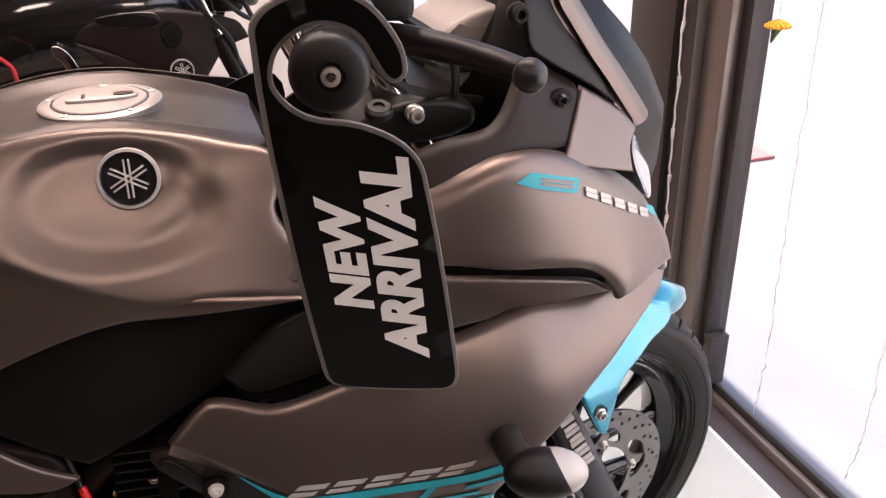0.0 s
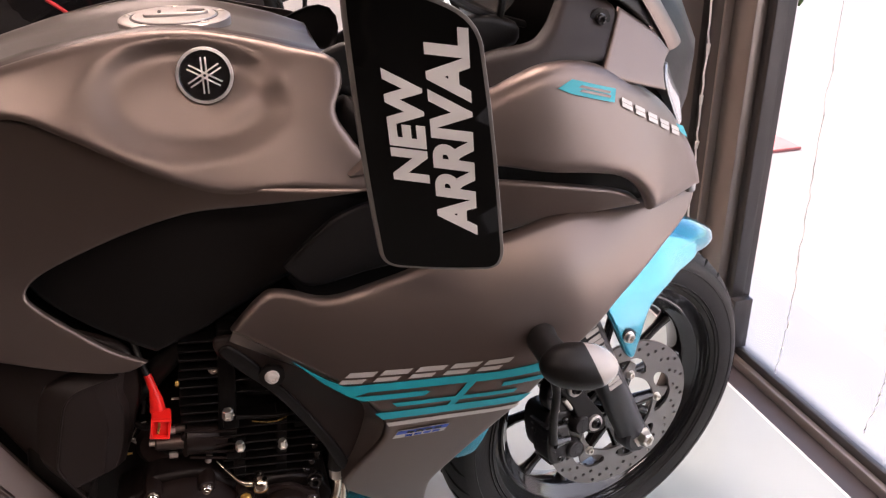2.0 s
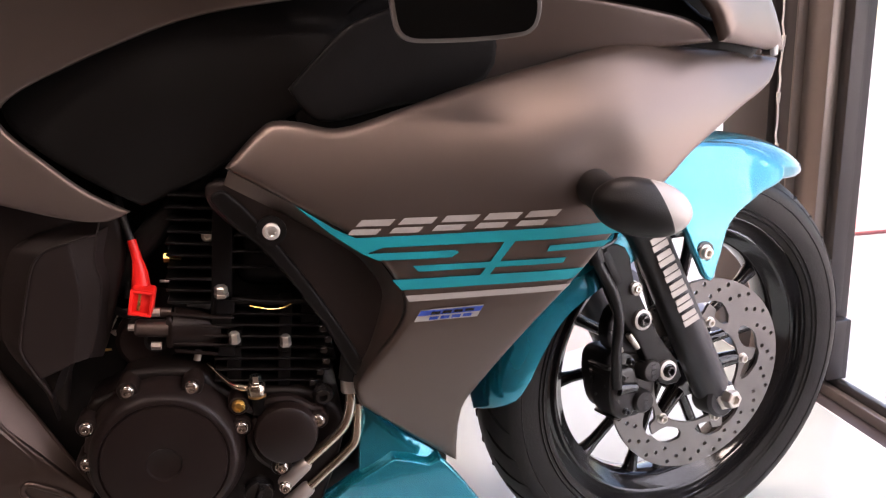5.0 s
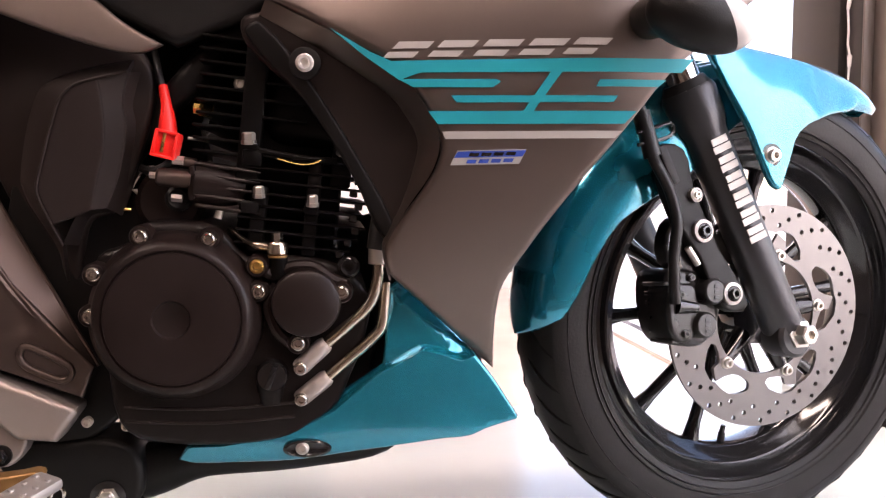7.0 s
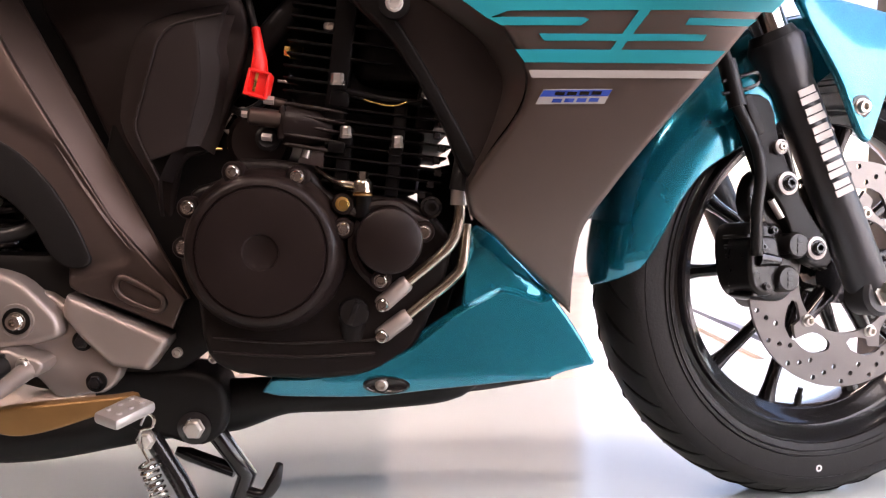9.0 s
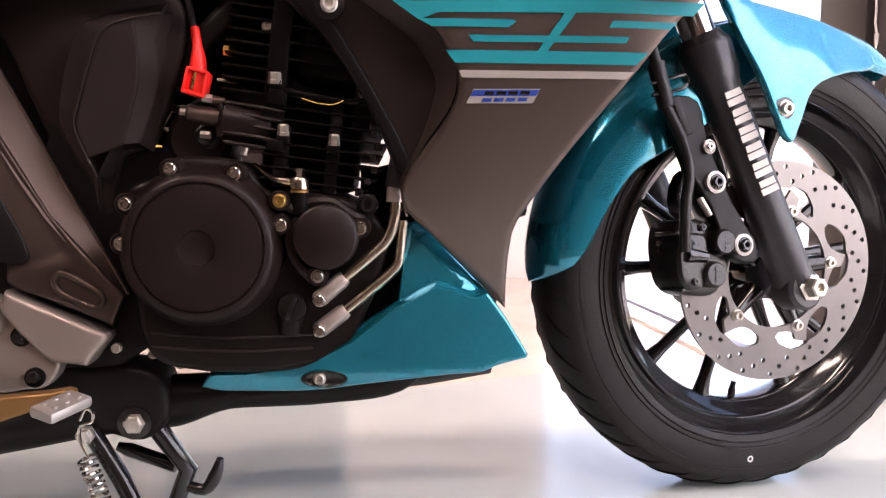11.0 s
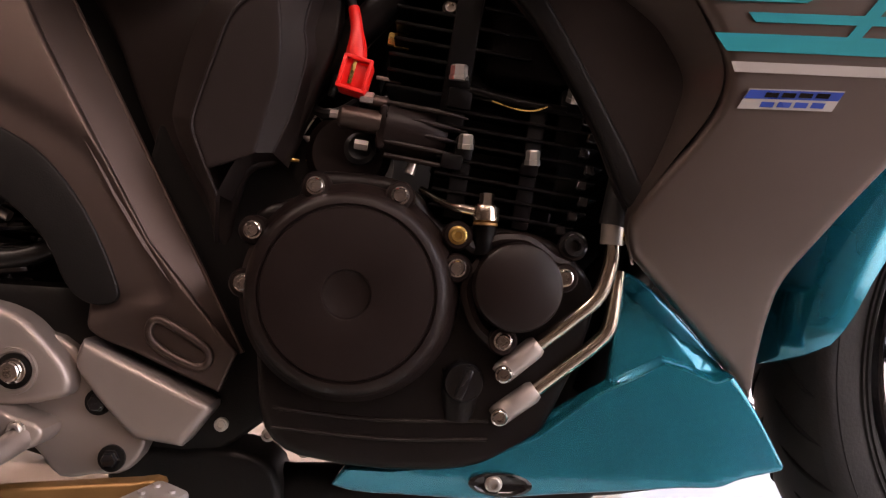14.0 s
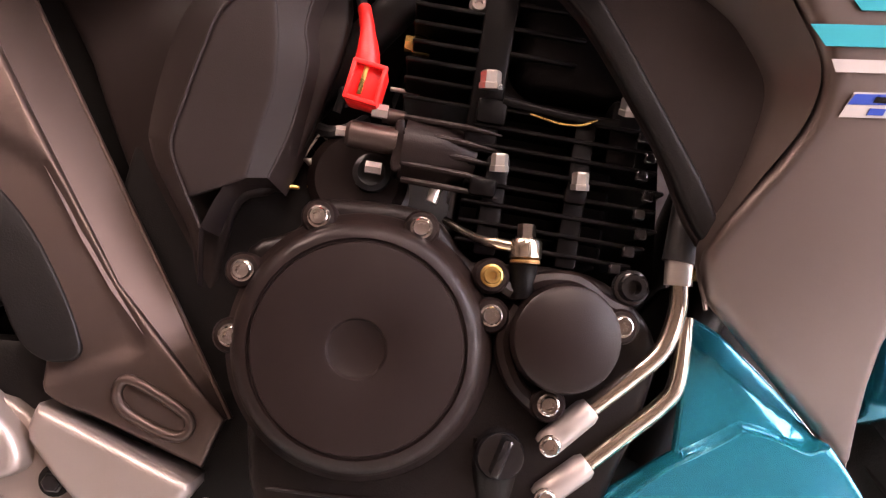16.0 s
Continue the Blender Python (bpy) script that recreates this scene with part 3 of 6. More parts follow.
# marks on the nose
mark("stripe", [(-0.229, 0.866), (-0.212, 0.8735), (-0.157, 0.8570), (-0.161, 0.8440), (-0.213, 0.8590)], upp, TEALDECAL, cowl, "teal mark", lift=0.0015)
for b in (0.0, 0.0040):
    mark("stripe", [(-0.205, 0.8610 + b), (-0.201, 0.8625 + b), (-0.165, 0.8520 + b), (-0.1665, 0.8497 + b)], upp, GREY, cowl, "grey inlay", lift=0.0021)
for k in range(5):
    x, z = -0.150 + 0.021 * k, 0.8385 - 0.0118 * k
    for b in (0.0, 0.0048):
        mark("word_bar", [(x, z + b), (x + 0.0155, z + b - 0.0082), (x + 0.0165, z + b - 0.0045), (x + 0.001, z + b + 0.0037)], upp, SILVERDECAL, cowl, "silver brand bar", lift=0.0015)
mark("stripe", [(-0.055, 0.798), (-0.040, 0.791), (-0.030, 0.775), (-0.046, 0.786)], upp, TEALDECAL, cowl, "teal mark", lift=0.001)

# --- upper trim, visor and head lamp
panel("inner_cowl", [(-0.40, 0.800), (-0.340, 0.832), (-0.287, 0.856), (-0.243, 0.871), (-0.214, 0.880), (-0.161, 0.879), (-0.151, 0.884), (-0.127, 0.925), (-0.148, 0.942), (-0.182, 0.959), (-0.200, 0.938),
      (-0.218, 0.916), (-0.237, 0.903), (-0.281, 0.896), (-0.36, 0.868), (-0.42, 0.83)], tps([(-0.152, 0.919, -0.176), (-0.165, 0.878, -0.215), (-0.28, 0.86, -0.225), (-0.28, 0.895, -0.20), (-0.182, 0.955, -0.165), (-0.4, 0.82, -0.19)]), DARKP, bike, "charcoal inner cowl", mirror=True, roll=0.01)
panel("cowl_side", [(-0.166, 0.871), (-0.124, 0.929), (-0.076, 0.899), (-0.055, 0.876), (-0.070, 0.862), (-0.073, 0.838), (-0.105, 0.848), (-0.139, 0.859)],
      tps([(-0.125, 0.925, -0.172), (-0.16, 0.87, -0.222), (-0.066, 0.87, -0.178), (-0.06, 0.82, -0.205)]), GREY, bike, "grey cowl side", sharp=(0, 1, 3, 5), mirror=True, roll=0.004)
bolt(-0.152, -0.178, 0.919, 0.007, GLOSSB, bike)
part("washer", lathe([(0.012, -0.004), (0.012, 0.001), (0.0005, 0.002)], at(-0.152, -0.178, 0.919), 20), BLACKP, bike)
panel("visor_side", [(-0.196, 1.075), (-0.193, 1.005), (-0.189, 0.976), (-0.166, 0.958), (-0.113, 0.927), (-0.070, 0.895), (-0.040, 0.872), (-0.062, 0.905), (-0.108, 0.955), (-0.145, 1.005), (-0.170, 1.065)],
      tps([(-0.21, 1.0, -0.185), (-0.1, 0.93, -0.165), (-0.04, 0.875, -0.145), (-0.12, 1.0, -0.155), (-0.2, 1.07, -0.17)]), BLACKP, bike, "black visor side", mirror=True, roll=0.004)
bolt(-0.208, -0.195, 1.012, 0.010, BLACKP, bike)
rows = []
for x, z, w in [(-0.046, 0.872, 0.152), (-0.058, 0.886, 0.160), (-0.086, 0.922, 0.166), (-0.118, 0.962, 0.170), (-0.152, 1.010, 0.172), (-0.176, 1.060, 0.170), (-0.194, 1.09, 0.162)]:
    rows.append([(x + 0.036 * math.sin(u) ** 0.9, -math.copysign(w * abs(math.cos(u)) ** 0.45, math.cos(u)), z + 0.012 * math.sin(u)) for u in np.linspace(0, math.pi, 17)])
vv = [p for r in rows for p in r]
ff = [(i * 17 + j, i * 17 + j + 1, i * 17 + j + 18, i * 17 + j + 17) for i in range(len(rows) - 1) for j in range(16)]
o = len(vv)
vv += [(x - 0.005, y * 0.97, z - 0.004) for x, y, z in vv]
ff += [tuple(i + o for i in f[::-1]) for f in ff]
part("visor", (vv, ff), GREY, bike, "grey upper visor")
lampbody = panel("head_lamp", [(-0.045, 0.842), (-0.012, 0.850), (0.012, 0.800), (0.000, 0.770), (-0.030, 0.800)], tps([(-0.045, 0.84, -0.15), (0.0, 0.80, -0.11), (-0.03, 0.80, -0.15)]), LAMPGLASS, bike, "clear head lamp lens", mirror=True, thick=0.03)
part("nose_marker", box((-0.004, -0.160, 0.702), (0.012, 0.02, 0.016), 0.004), LAMPGLASS, bike, "clear position marker")
DASH = [(-0.237, 0.962), (-0.227, 0.979), (-0.175, 0.996), (-0.158, 0.983), (-0.144, 0.951), (-0.164, 0.937), (-0.181, 0.942)]
# the pod's pale colour stands for daylight on it
part("instrument", plate([(x, z) for x, z in DASH], -0.060, 0.060, bevel=0.008), PODLIT, bike, "instrument pod in a grey paled for daylight")
part("display", plate([(-0.233, 0.970), (-0.219, 0.981), (-0.162, 0.967), (-0.184, 0.944)], -0.0615, -0.058, sharp=(0, 1, 2, 3), bevel=0.001), LENS, bike, "pale grey display")
part("mirror_base", box((-0.115, -0.10, 1.035), (0.07, 0.04, 0.012), 0.004), BRASS, bike, "plated mirror base")
for dx in (-0.02, 0.02):
    part("nut", lathe([(0.007, 0.0), (0.007, 0.009), (0.0005, 0.009)], at(-0.115 + dx, -0.10, 1.041, -90), 6), BLACKP, bike)
part("nose_inner", tube([(-0.05, 0, 0.72), (-0.06, 0, 0.82), (-0.12, 0, 0.90), (-0.20, 0, 0.95)], [0.09, 0.13, 0.13, 0.08], 16, smooth=3), BLACKP, bike, "black inner nose")

# --- tank
tankc = tps([(-0.573, 0.888, -0.155), (-0.675, 0.888, -0.163), (-0.57, 0.785, -0.205), (-0.45, 0.785, -0.205), (-0.45, 0.88, -0.160), (-0.60, 0.935, -0.128), (-0.5, 0.918, -0.130), (-0.76, 0.865, -0.165), (-0.70, 0.925, -0.130), (-0.86, 0.86, -0.125)])


def dish(q):
    """The tank's flank with its wide pressed hollow round the emblem and a slanting crease in front of it."""
    c, s = math.cos(radians(-6)), math.sin(radians(-6))
    x, z = q[:, 0] + 0.592, q[:, 1] - 0.866
    e = np.hypot((c * x + s * z) / 0.098, (-s * x + c * z) / 0.055)
    ramp = np.clip((1.10 - e) / 0.46, 0, 1)
    ramp = ramp * ramp * (3 - 2 * ramp)
    a, b = (q[:, 0] + 0.528) * 0.82 + (q[:, 1] - 0.862) * 0.57, (q[:, 0] + 0.528) * 0.57 - (q[:, 1] - 0.862) * 0.82
    crease = np.exp(-(a / 0.060) ** 2) * np.exp(-(b / 0.018) ** 2)
    return tankc(q) + 0.0115 * ramp - 0.0050 * crease


panel("tank_side", [(-0.95, 0.835), (-0.88, 0.868), (-0.80, 0.892), (-0.74, 0.909), (-0.675, 0.923), (-0.627, 0.928), (-0.579, 0.926), (-0.531, 0.917), (-0.481, 0.904), (-0.440, 0.891), (-0.436, 0.870), (-0.447, 0.842), (-0.432, 0.812), (-0.410, 0.772),
      (-0.50, 0.773), (-0.57, 0.776), (-0.615, 0.792), (-0.665, 0.818), (-0.710, 0.842), (-0.760, 0.860), (-0.86, 0.845)], dish, GREY, bike, "matt grey fuel tank side", mirror=True, roll=0.009, drop=0.006, step=0.006)
panel("tank_lower", [(-1.10, 0.80), (-0.95, 0.845), (-0.86, 0.858), (-0.784, 0.862), (-0.735, 0.849), (-0.685, 0.824), (-0.634, 0.799), (-0.577, 0.782), (-0.50, 0.776), (-0.42, 0.773), (-0.49, 0.764), (-0.568, 0.755), (-0.611, 0.747), (-0.672, 0.727), (-0.734, 0.702), (-0.771, 0.684),
      (-0.7865, 0.667), (-0.780, 0.652), (-0.748, 0.622), (-0.712, 0.591), (-0.677, 0.571), (-0.698, 0.563), (-0.728, 0.566), (-0.785, 0.583), (-0.84, 0.603), (-0.95, 0.635), (-1.10, 0.67)],
      tps([(-0.57, 0.78, -0.198), (-0.665, 0.82, -0.175), (-0.76, 0.86, -0.158), (-0.73, 0.715, -0.150), (-0.65, 0.742, -0.164), (-0.6, 0.762, -0.180), (-0.79, 0.68, -0.146), (-0.9, 0.78, -0.135), (-0.9, 0.64, -0.160), (-0.748, 0.60, -0.163), (-0.678, 0.568, -0.166), (-1.05, 0.72, -0.140)]),
      GREY, bike, "matt grey body panel behind the knee shroud", sharp=(9, 20), mirror=True, roll=0.004, drop=0.003)
rows = []
for x, zs, ys, zt in [(-0.95, 0.825, 0.115, 0.830), (-0.88, 0.866, 0.12, 0.864), (-0.80, 0.890, 0.125, 0.890), (-0.74, 0.907, 0.125, 0.904), (-0.675, 0.919, 0.127, 0.914), (-0.627, 0.924, 0.127, 0.917), (-0.579, 0.922, 0.127, 0.916), (-0.531, 0.912, 0.125, 0.909),
                      (-0.481, 0.898, 0.120, 0.896), (-0.44, 0.883, 0.11, 0.880), (-0.41, 0.82, 0.10, 0.82)]:
    rows.append([(x, s * ys, zt + (zs - zt + 0.006) * np.clip((abs(s) - 0.45) / 0.35, 0, 1) ** 1.5 - 0.008 * np.clip((abs(s) - 0.8) / 0.2, 0, 1)) for s in np.linspace(-1, 1, 33)])
vv = [p for r in rows for p in r]
ff = [(i * 33 + j, i * 33 + j + 1, i * 33 + j + 34, i * 33 + j + 33) for i in range(len(rows) - 1) for j in range(32)]
part("tank_top", (vv, ff), TANKTOP, bike, "grey tank top")
panel("tank_vent", [(-0.462, 0.890), (-0.458, 0.872), (-0.445, 0.855), (-0.40, 0.845), (-0.40, 0.90)], -0.135, BLACKP, bike, "black tank front trim", mirror=True)
CAP = at(-0.597, 0.000, 0.9165, -88, 0, 0)
cap = part("filler_cap", lathe([(0.062, -0.006), (0.062, 0.003), (0.060, 0.0045), (0.049, 0.0045), (0.048, 0.0035), (0.047, 0.0045), (0.046, 0.006), (0.0005, 0.0065)], CAP), ALU, bike, "brushed aluminium fuel filler cap")
for k in range(5):
    a = 2 * math.pi * k / 5 + 0.3
    part("bolt", lathe([(0.0042, 0), (0.0042, 0.0025), (0.0022, 0.003), (0.002, 0.001), (0.0005, 0.001)], CAP @ at(0.0545 * math.cos(a), -0.003, 0.0545 * math.sin(a)), 12), STEEL, cap)
flap = part("cap_flap", plate([(-0.030, 0.010), (0.016, 0.013), (0.034, 0.008), (0.038, 0.0), (0.034, -0.008), (0.016, -0.013), (-0.030, -0.010), (-0.034, 0.0)], -0.0095, -0.004, bevel=0.0012), ALU, cap)
flap.matrix_world = CAP
part("key_slot", box((-0.016, -0.0098, 0.0), (0.004, 0.002, 0.011), 0.0006, CAP), GLOSSB, cap)
part("finger_notch", lathe([(0.0085, 0.0), (0.0085, 0.0104), (0.0005, 0.0104)], CAP @ at(0.024, 0, 0) @ Matrix.Diagonal((1.2, 1, 0.7, 1)), 20), SATIN, cap)
part("cap_seam", lathe([(0.0490, 0.0040), (0.0490, 0.0052), (0.0476, 0.0052), (0.0476, 0.0040)], CAP, 48, close=True), GLOSSB, cap)
EMB = at(-0.573, -0.1545, 0.886, -10, 0, -4)
emb = part("tank_emblem", lathe([(0.0275, -0.006), (0.0275, 0.004), (0.026, 0.006), (0.0245, 0.005), (0.0235, 0.0035), (0.0005, 0.0035)], EMB), GLOSSB, bike, "chrome ringed black emblem")
part("emblem_ring", lathe([(0.0282, 0.001), (0.0276, 0.0068), (0.0252, 0.0072), (0.0244, 0.003)], EMB, 48, close=True), BRIGHT, emb, "chrome ring")
for k in range(3):
    for d in (-0.0022, 0.0022):
        part("emblem_bar", box((d, -0.0045, 0), (0.0017, 0.002, 0.036), 0.0004, EMB @ Matrix.Rotation(radians(60 * k), 4, "Y")), BRIGHT, emb, "chrome bar")

# --- black side shroud under the tank
panel("side_shroud", [(-0.795, 0.680), (-0.736, 0.712), (-0.650, 0.752), (-0.554, 0.776), (-0.450, 0.782), (-0.40, 0.775), (-0.405, 0.70), (-0.519, 0.655), (-0.60, 0.60), (-0.668, 0.572), (-0.735, 0.610), (-0.785, 0.650)],
      tps([(-0.78, 0.684, -0.114), (-0.65, 0.74, -0.142), (-0.65, 0.68, -0.150), (-0.5, 0.77, -0.165), (-0.5, 0.72, -0.178), (-0.673, 0.58, -0.150), (-0.42, 0.75, -0.17), (-0.6, 0.63, -0.15)]), BLACKP, bike, "black knee shroud", sharp=(0, 9), mirror=True, roll=0.008)
panel("shroud_wing", [(-0.519, 0.683), (-0.485, 0.718), (-0.455, 0.742), (-0.38, 0.760), (-0.33, 0.75), (-0.33, 0.685), (-0.43, 0.660), (-0.48, 0.650), (-0.50, 0.655)], tps([(-0.52, 0.68, -0.200), (-0.4, 0.72, -0.21), (-0.34, 0.7, -0.205)]), BLACKP, bike, "black shroud wing", sharp=(0,), mirror=True)

# --- side covers behind the engine
cover_base = tps([(-0.968, 0.548, -0.110), (-0.934, 0.494, -0.119), (-0.834, 0.34, -0.1355), (-0.758, 0.267, -0.1385), (-0.76, 0.24, -0.139), (-0.9, 0.3, -0.146), (-1.05, 0.5, -0.132)])
COVER_FIELD = np.array([(-1.1, 0.53), (-1.0, 0.48), (-0.91, 0.436), (-0.884, 0.423), (-0.868, 0.404), (-0.827, 0.345), (-0.806, 0.311), (-0.809, 0.296), (-0.844, 0.288), (-0.9, 0.26), (-1.1, 0.36)])


def cover_depth(q):
    """Side cover with a pressed field and a folded lower end."""
    d = np.where(inside(q, COVER_FIELD), np.clip(edge_distance(q, COVER_FIELD) / 0.009, 0, 1), 0)
    fold = np.interp(q[:, 0], [-0.86, -0.838, -0.748], [0.312, 0.306, 0.266]) - q[:, 1]
    return cover_base(q) + 0.0045 * d + 0.16 * np.clip(fold, 0, 1)


panel("side_cover", [(-1.10, 0.60), (-0.990, 0.60), (-0.962, 0.556), (-0.930, 0.500), (-0.830, 0.344), (-0.7545, 0.262), (-0.768, 0.230), (-0.834, 0.258), (-0.868, 0.273), (-0.870, 0.295), (-0.895, 0.334), (-0.964, 0.392), (-1.003, 0.413), (-1.10, 0.46)],
      cover_depth, SATIN, bike, "satin brown-grey side cover", sharp=(4, 5, 6, 9), mirror=True, roll=0.003, step=0.006)
EDGE_LINE = [(-0.965, -0.064, 0.608), (-0.934, -0.075, 0.556), (-0.9025, -0.086, 0.504), (-0.804, -0.115, 0.344), (-0.7530, -0.132, 0.262)]
band = ruled(EDGE_LINE, [(-1.005, -0.098, 0.600), (-0.968, -0.108, 0.548), (-0.934, -0.117, 0.494), (-0.834, -0.134, 0.340), (-0.758, -0.1375, 0.267)], 5, 0.006)
part("cover_band", band, SATIN, bike, "bright chamfered cover edge")
part("cover_band", flip(band), SATIN, bike, "bright chamfered cover edge")
part("band_edge", tube([(x + 0.001, y + 0.001, z) for x, y, z in EDGE_LINE], 0.0018, 8), SATIN, bike, "bright cover rim")
cover = panel("cover_inset", [(-1.06, 0.47), (-0.988, 0.439), (-0.931, 0.415), (-0.896, 0.385), (-0.868, 0.345), (-0.848, 0.304), (-0.851, 0.295), (-0.868, 0.293), (-0.886, 0.305), (-0.906, 0.338), (-0.938, 0.367), (-0.985, 0.390), (-1.06, 0.42)],
              lambda q: cover_base(q) + 0.0022, BLACKP, bike, "black inset panel", roll=0.002)
SLOT = [(-0.819, 0.285), (-0.824, 0.278), (-0.822, 0.269), (-0.815, 0.262), (-0.787, 0.249), (-0.778, 0.250), (-0.774, 0.257), (-0.778, 0.265), (-0.809, 0.283)]
slot = spline([(x * 0.94 - 0.048, z * 0.94 + 0.016) for x, z in SLOT], (), 6)
slot = np.vstack([slot, slot[:2]])
part("slot_rim", tube([(x, y - 0.0008, z) for (x, z), y in zip(slot, cover_depth(slot))], 0.0036, 10), SATIN, bike, "raised slot rim")
AIRBOX = [(-0.93, 0.61), (-0.79, 0.605), (-0.715, 0.580), (-0.696, 0.556), (-0.693, 0.520), (-0.706, 0.476), (-0.724, 0.430), (-0.738, 0.412), (-0.760, 0.404), (-0.771, 0.370), (-0.780, 0.335), (-0.80, 0.34), (-0.88, 0.50)]
panel("airbox_cover", AIRBOX, tps([(-0.93, 0.60, -0.050), (-0.80, 0.34, -0.092), (-0.70, 0.55, -0.126), (-0.74, 0.44, -0.125), (-0.82, 0.52, -0.118), (-0.87, 0.52, -0.088), (-0.785, 0.34, -0.098)]), DARKP, bike, "charcoal airbox cover", mirror=True)
OUTER = [(-0.712, 0.562), (-0.762, 0.551), (-0.790, 0.540), (-0.801, 0.530), (-0.810, 0.506), (-0.8165, 0.476), (-0.820, 0.448), (-0.819, 0.438), (-0.813, 0.422), (-0.800, 0.400), (-0.788, 0.379), (-0.783, 0.358), (-0.780, 0.346)]
INNER = [(-0.714, 0.548), (-0.740, 0.542), (-0.762, 0.535), (-0.776, 0.521), (-0.785, 0.494), (-0.792, 0.469), (-0.798, 0.446), (-0.7995, 0.436), (-0.797, 0.425), (-0.788, 0.405), (-0.782, 0.393), (-0.778, 0.385), (-0.777, 0.382)]
RIGHT = [(-0.741, 0.542), (-0.737, 0.516), (-0.736, 0.478), (-0.742, 0.452), (-0.750, 0.4165)]
CREST = [(-0.714, 0.548), (-0.7205, 0.519), (-0.7175, 0.494), (-0.726, 0.450), (-0.738, 0.4180)]
FOOT = [(-0.701, 0.552), (-0.708, 0.520), (-0.704, 0.496), (-0.714, 0.450), (-0.730, 0.410)]
part("airbox_rib", ruled([(x, -0.1285, z) for x, z in OUTER], [(x, -0.148, z) for x, z in INNER], 6, 0.012, 5, 0.001), DARKP, bike, "bevelled charcoal rib")
part("rib_crest", tube([(x, -0.1476, z) for x, z in INNER], 0.0013, 8, smooth=4), DARKP, bike)
panel("airbox_boss", [RIGHT[0]] + INNER[2:9] + [(-0.786, 0.402), (-0.764, 0.410)] + RIGHT[:0:-1], -0.1472, DARKP, bike, "raised charcoal airbox field", sharp=(0, 8, 9, 10), roll=0.004, drop=0.0015, step=0.008)
part("boss_margin", ruled([(x, -0.1468, z) for x, z in RIGHT], [(x, -0.1405, z) for x, z in CREST], 5, 0.006, 5), DARKP, bike, "sloping margin of the airbox field")
part("boss_wall", ruled([(x, -0.1405, z) for x, z in CREST], [(x, -0.1180, z) for x, z in FOOT], 4, 0.006, 5), DARKP, bike)
part("boss_crest", tube([(x, -0.1398, z) for x, z in CREST], 0.0014, 8, smooth=4), DARKP, bike)
part("boss_wall", ruled([(-0.738, -0.1405, 0.418), (-0.750, -0.1465, 0.4165), (-0.764, -0.147, 0.4105), (-0.777, -0.147, 0.383)], [(-0.7325, -0.116, 0.4125), (-0.748, -0.116, 0.4125), (-0.762, -0.116, 0.4065), (-0.774, -0.110, 0.380)], 4, 0.006, 3), DARKP, bike)
# --- dark frame and inner parts that fill the bike
part("pivot_plate", plate([(-0.84, 0.44), (-0.74, 0.46), (-0.70, 0.42), (-0.695, 0.25), (-0.735, 0.205), (-0.79, 0.165), (-0.84, 0.14)], -0.10, 0.10, bevel=0.006), BLACKP, bike, "black frame pivot plate")
part("inner_fender", plate([(-1.25, 0.60), (-0.80, 0.60), (-0.80, 0.20), (-1.0, 0.17), (-1.25, 0.20)], -0.055, 0.055, bevel=0.01), BLACKP, bike, "black inner fender")
part("shock_spring", tube([(-0.955 + 0.03 * t + 0.022 * math.cos(t * 18 * math.pi), -0.085 + 0.022 * math.sin(t * 18 * math.pi), 0.30 + 0.16 * t) for t in np.linspace(0, 1, 145)], 0.0042, 8), GLOSSB, bike, "black shock absorber spring")
part("hose", tube([(-1.03, -0.11, 0.36), (-0.97, -0.115, 0.325), (-0.92, -0.11, 0.33), (-0.88, -0.09, 0.37)], 0.008, 10, smooth=5), RUBBERTOP, bike, "black hose")
part("linkage", tube([(-0.962, -0.11, 0.362), (-0.948, -0.11, 0.356)], 0.0045, 10), STEEL, bike)
bolt(-0.997, -0.10, 0.317, 0.007, STEEL, bike)
part("frame_spine", tube([(-0.25, 0.0, 0.86), (-0.45, 0.0, 0.74), (-0.85, 0, 0.66), (-1.1, 0, 0.70), (-1.5, 0, 0.82)], 0.05, 14, smooth=4), BLACKP, bike, "black frame")
for s in (-1, 1):
    part("frame_tube", tube([(-0.28, s * 0.03, 0.82), (-0.40, s * 0.09, 0.70), (-0.58, s * 0.115, 0.61), (-0.66, s * 0.120, 0.545), (-0.76, s * 0.085, 0.42), (-0.83, s * 0.07, 0.25)], 0.014, 12, smooth=5), BLACKP, bike, "black frame tube")
    part("frame_tube", tube([(-0.30, s * 0.05, 0.76), (-0.36, s * 0.08, 0.55), (-0.43, s * 0.09, 0.36), (-0.47, s * 0.09, 0.24)], 0.016, 12, smooth=5), BLACKP, bike, "black frame tube")
part("inner_panel", plate([(-0.95, 0.62), (-0.30, 0.82), (-0.22, 0.70), (-0.40, 0.62), (-0.655, 0.545), (-0.66, 0.40), (-0.80, 0.30), (-1.0, 0.30)], -0.02, 0.02), BLACKP, bike, "black airbox")
part("inner_guard", plate([(-0.515, 0.30), (-0.44, 0.30), (-0.44, 0.56), (-0.474, 0.56), (-0.473, 0.455), (-0.478, 0.440), (-0.471, 0.432), (-0.479, 0.418), (-0.476, 0.408), (-0.515, 0.398)], 0.02, 0.03, sharp="all", bevel=0.001, steps=1), BLACKP, bike, "black inner guard")
part("radiator", box((-0.355, 0, 0.46), (0.035, 0.30, 0.22), 0.006), BLACKP, bike, "black oil cooler")
part("seat", tube([(-0.88, 0, 0.80), (-1.1, 0, 0.76), (-1.3, 0, 0.82), (-1.6, 0, 0.92)], [0.09, 0.12, 0.12, 0.07], 20, smooth=5), RUBBER, bike, "black seat")
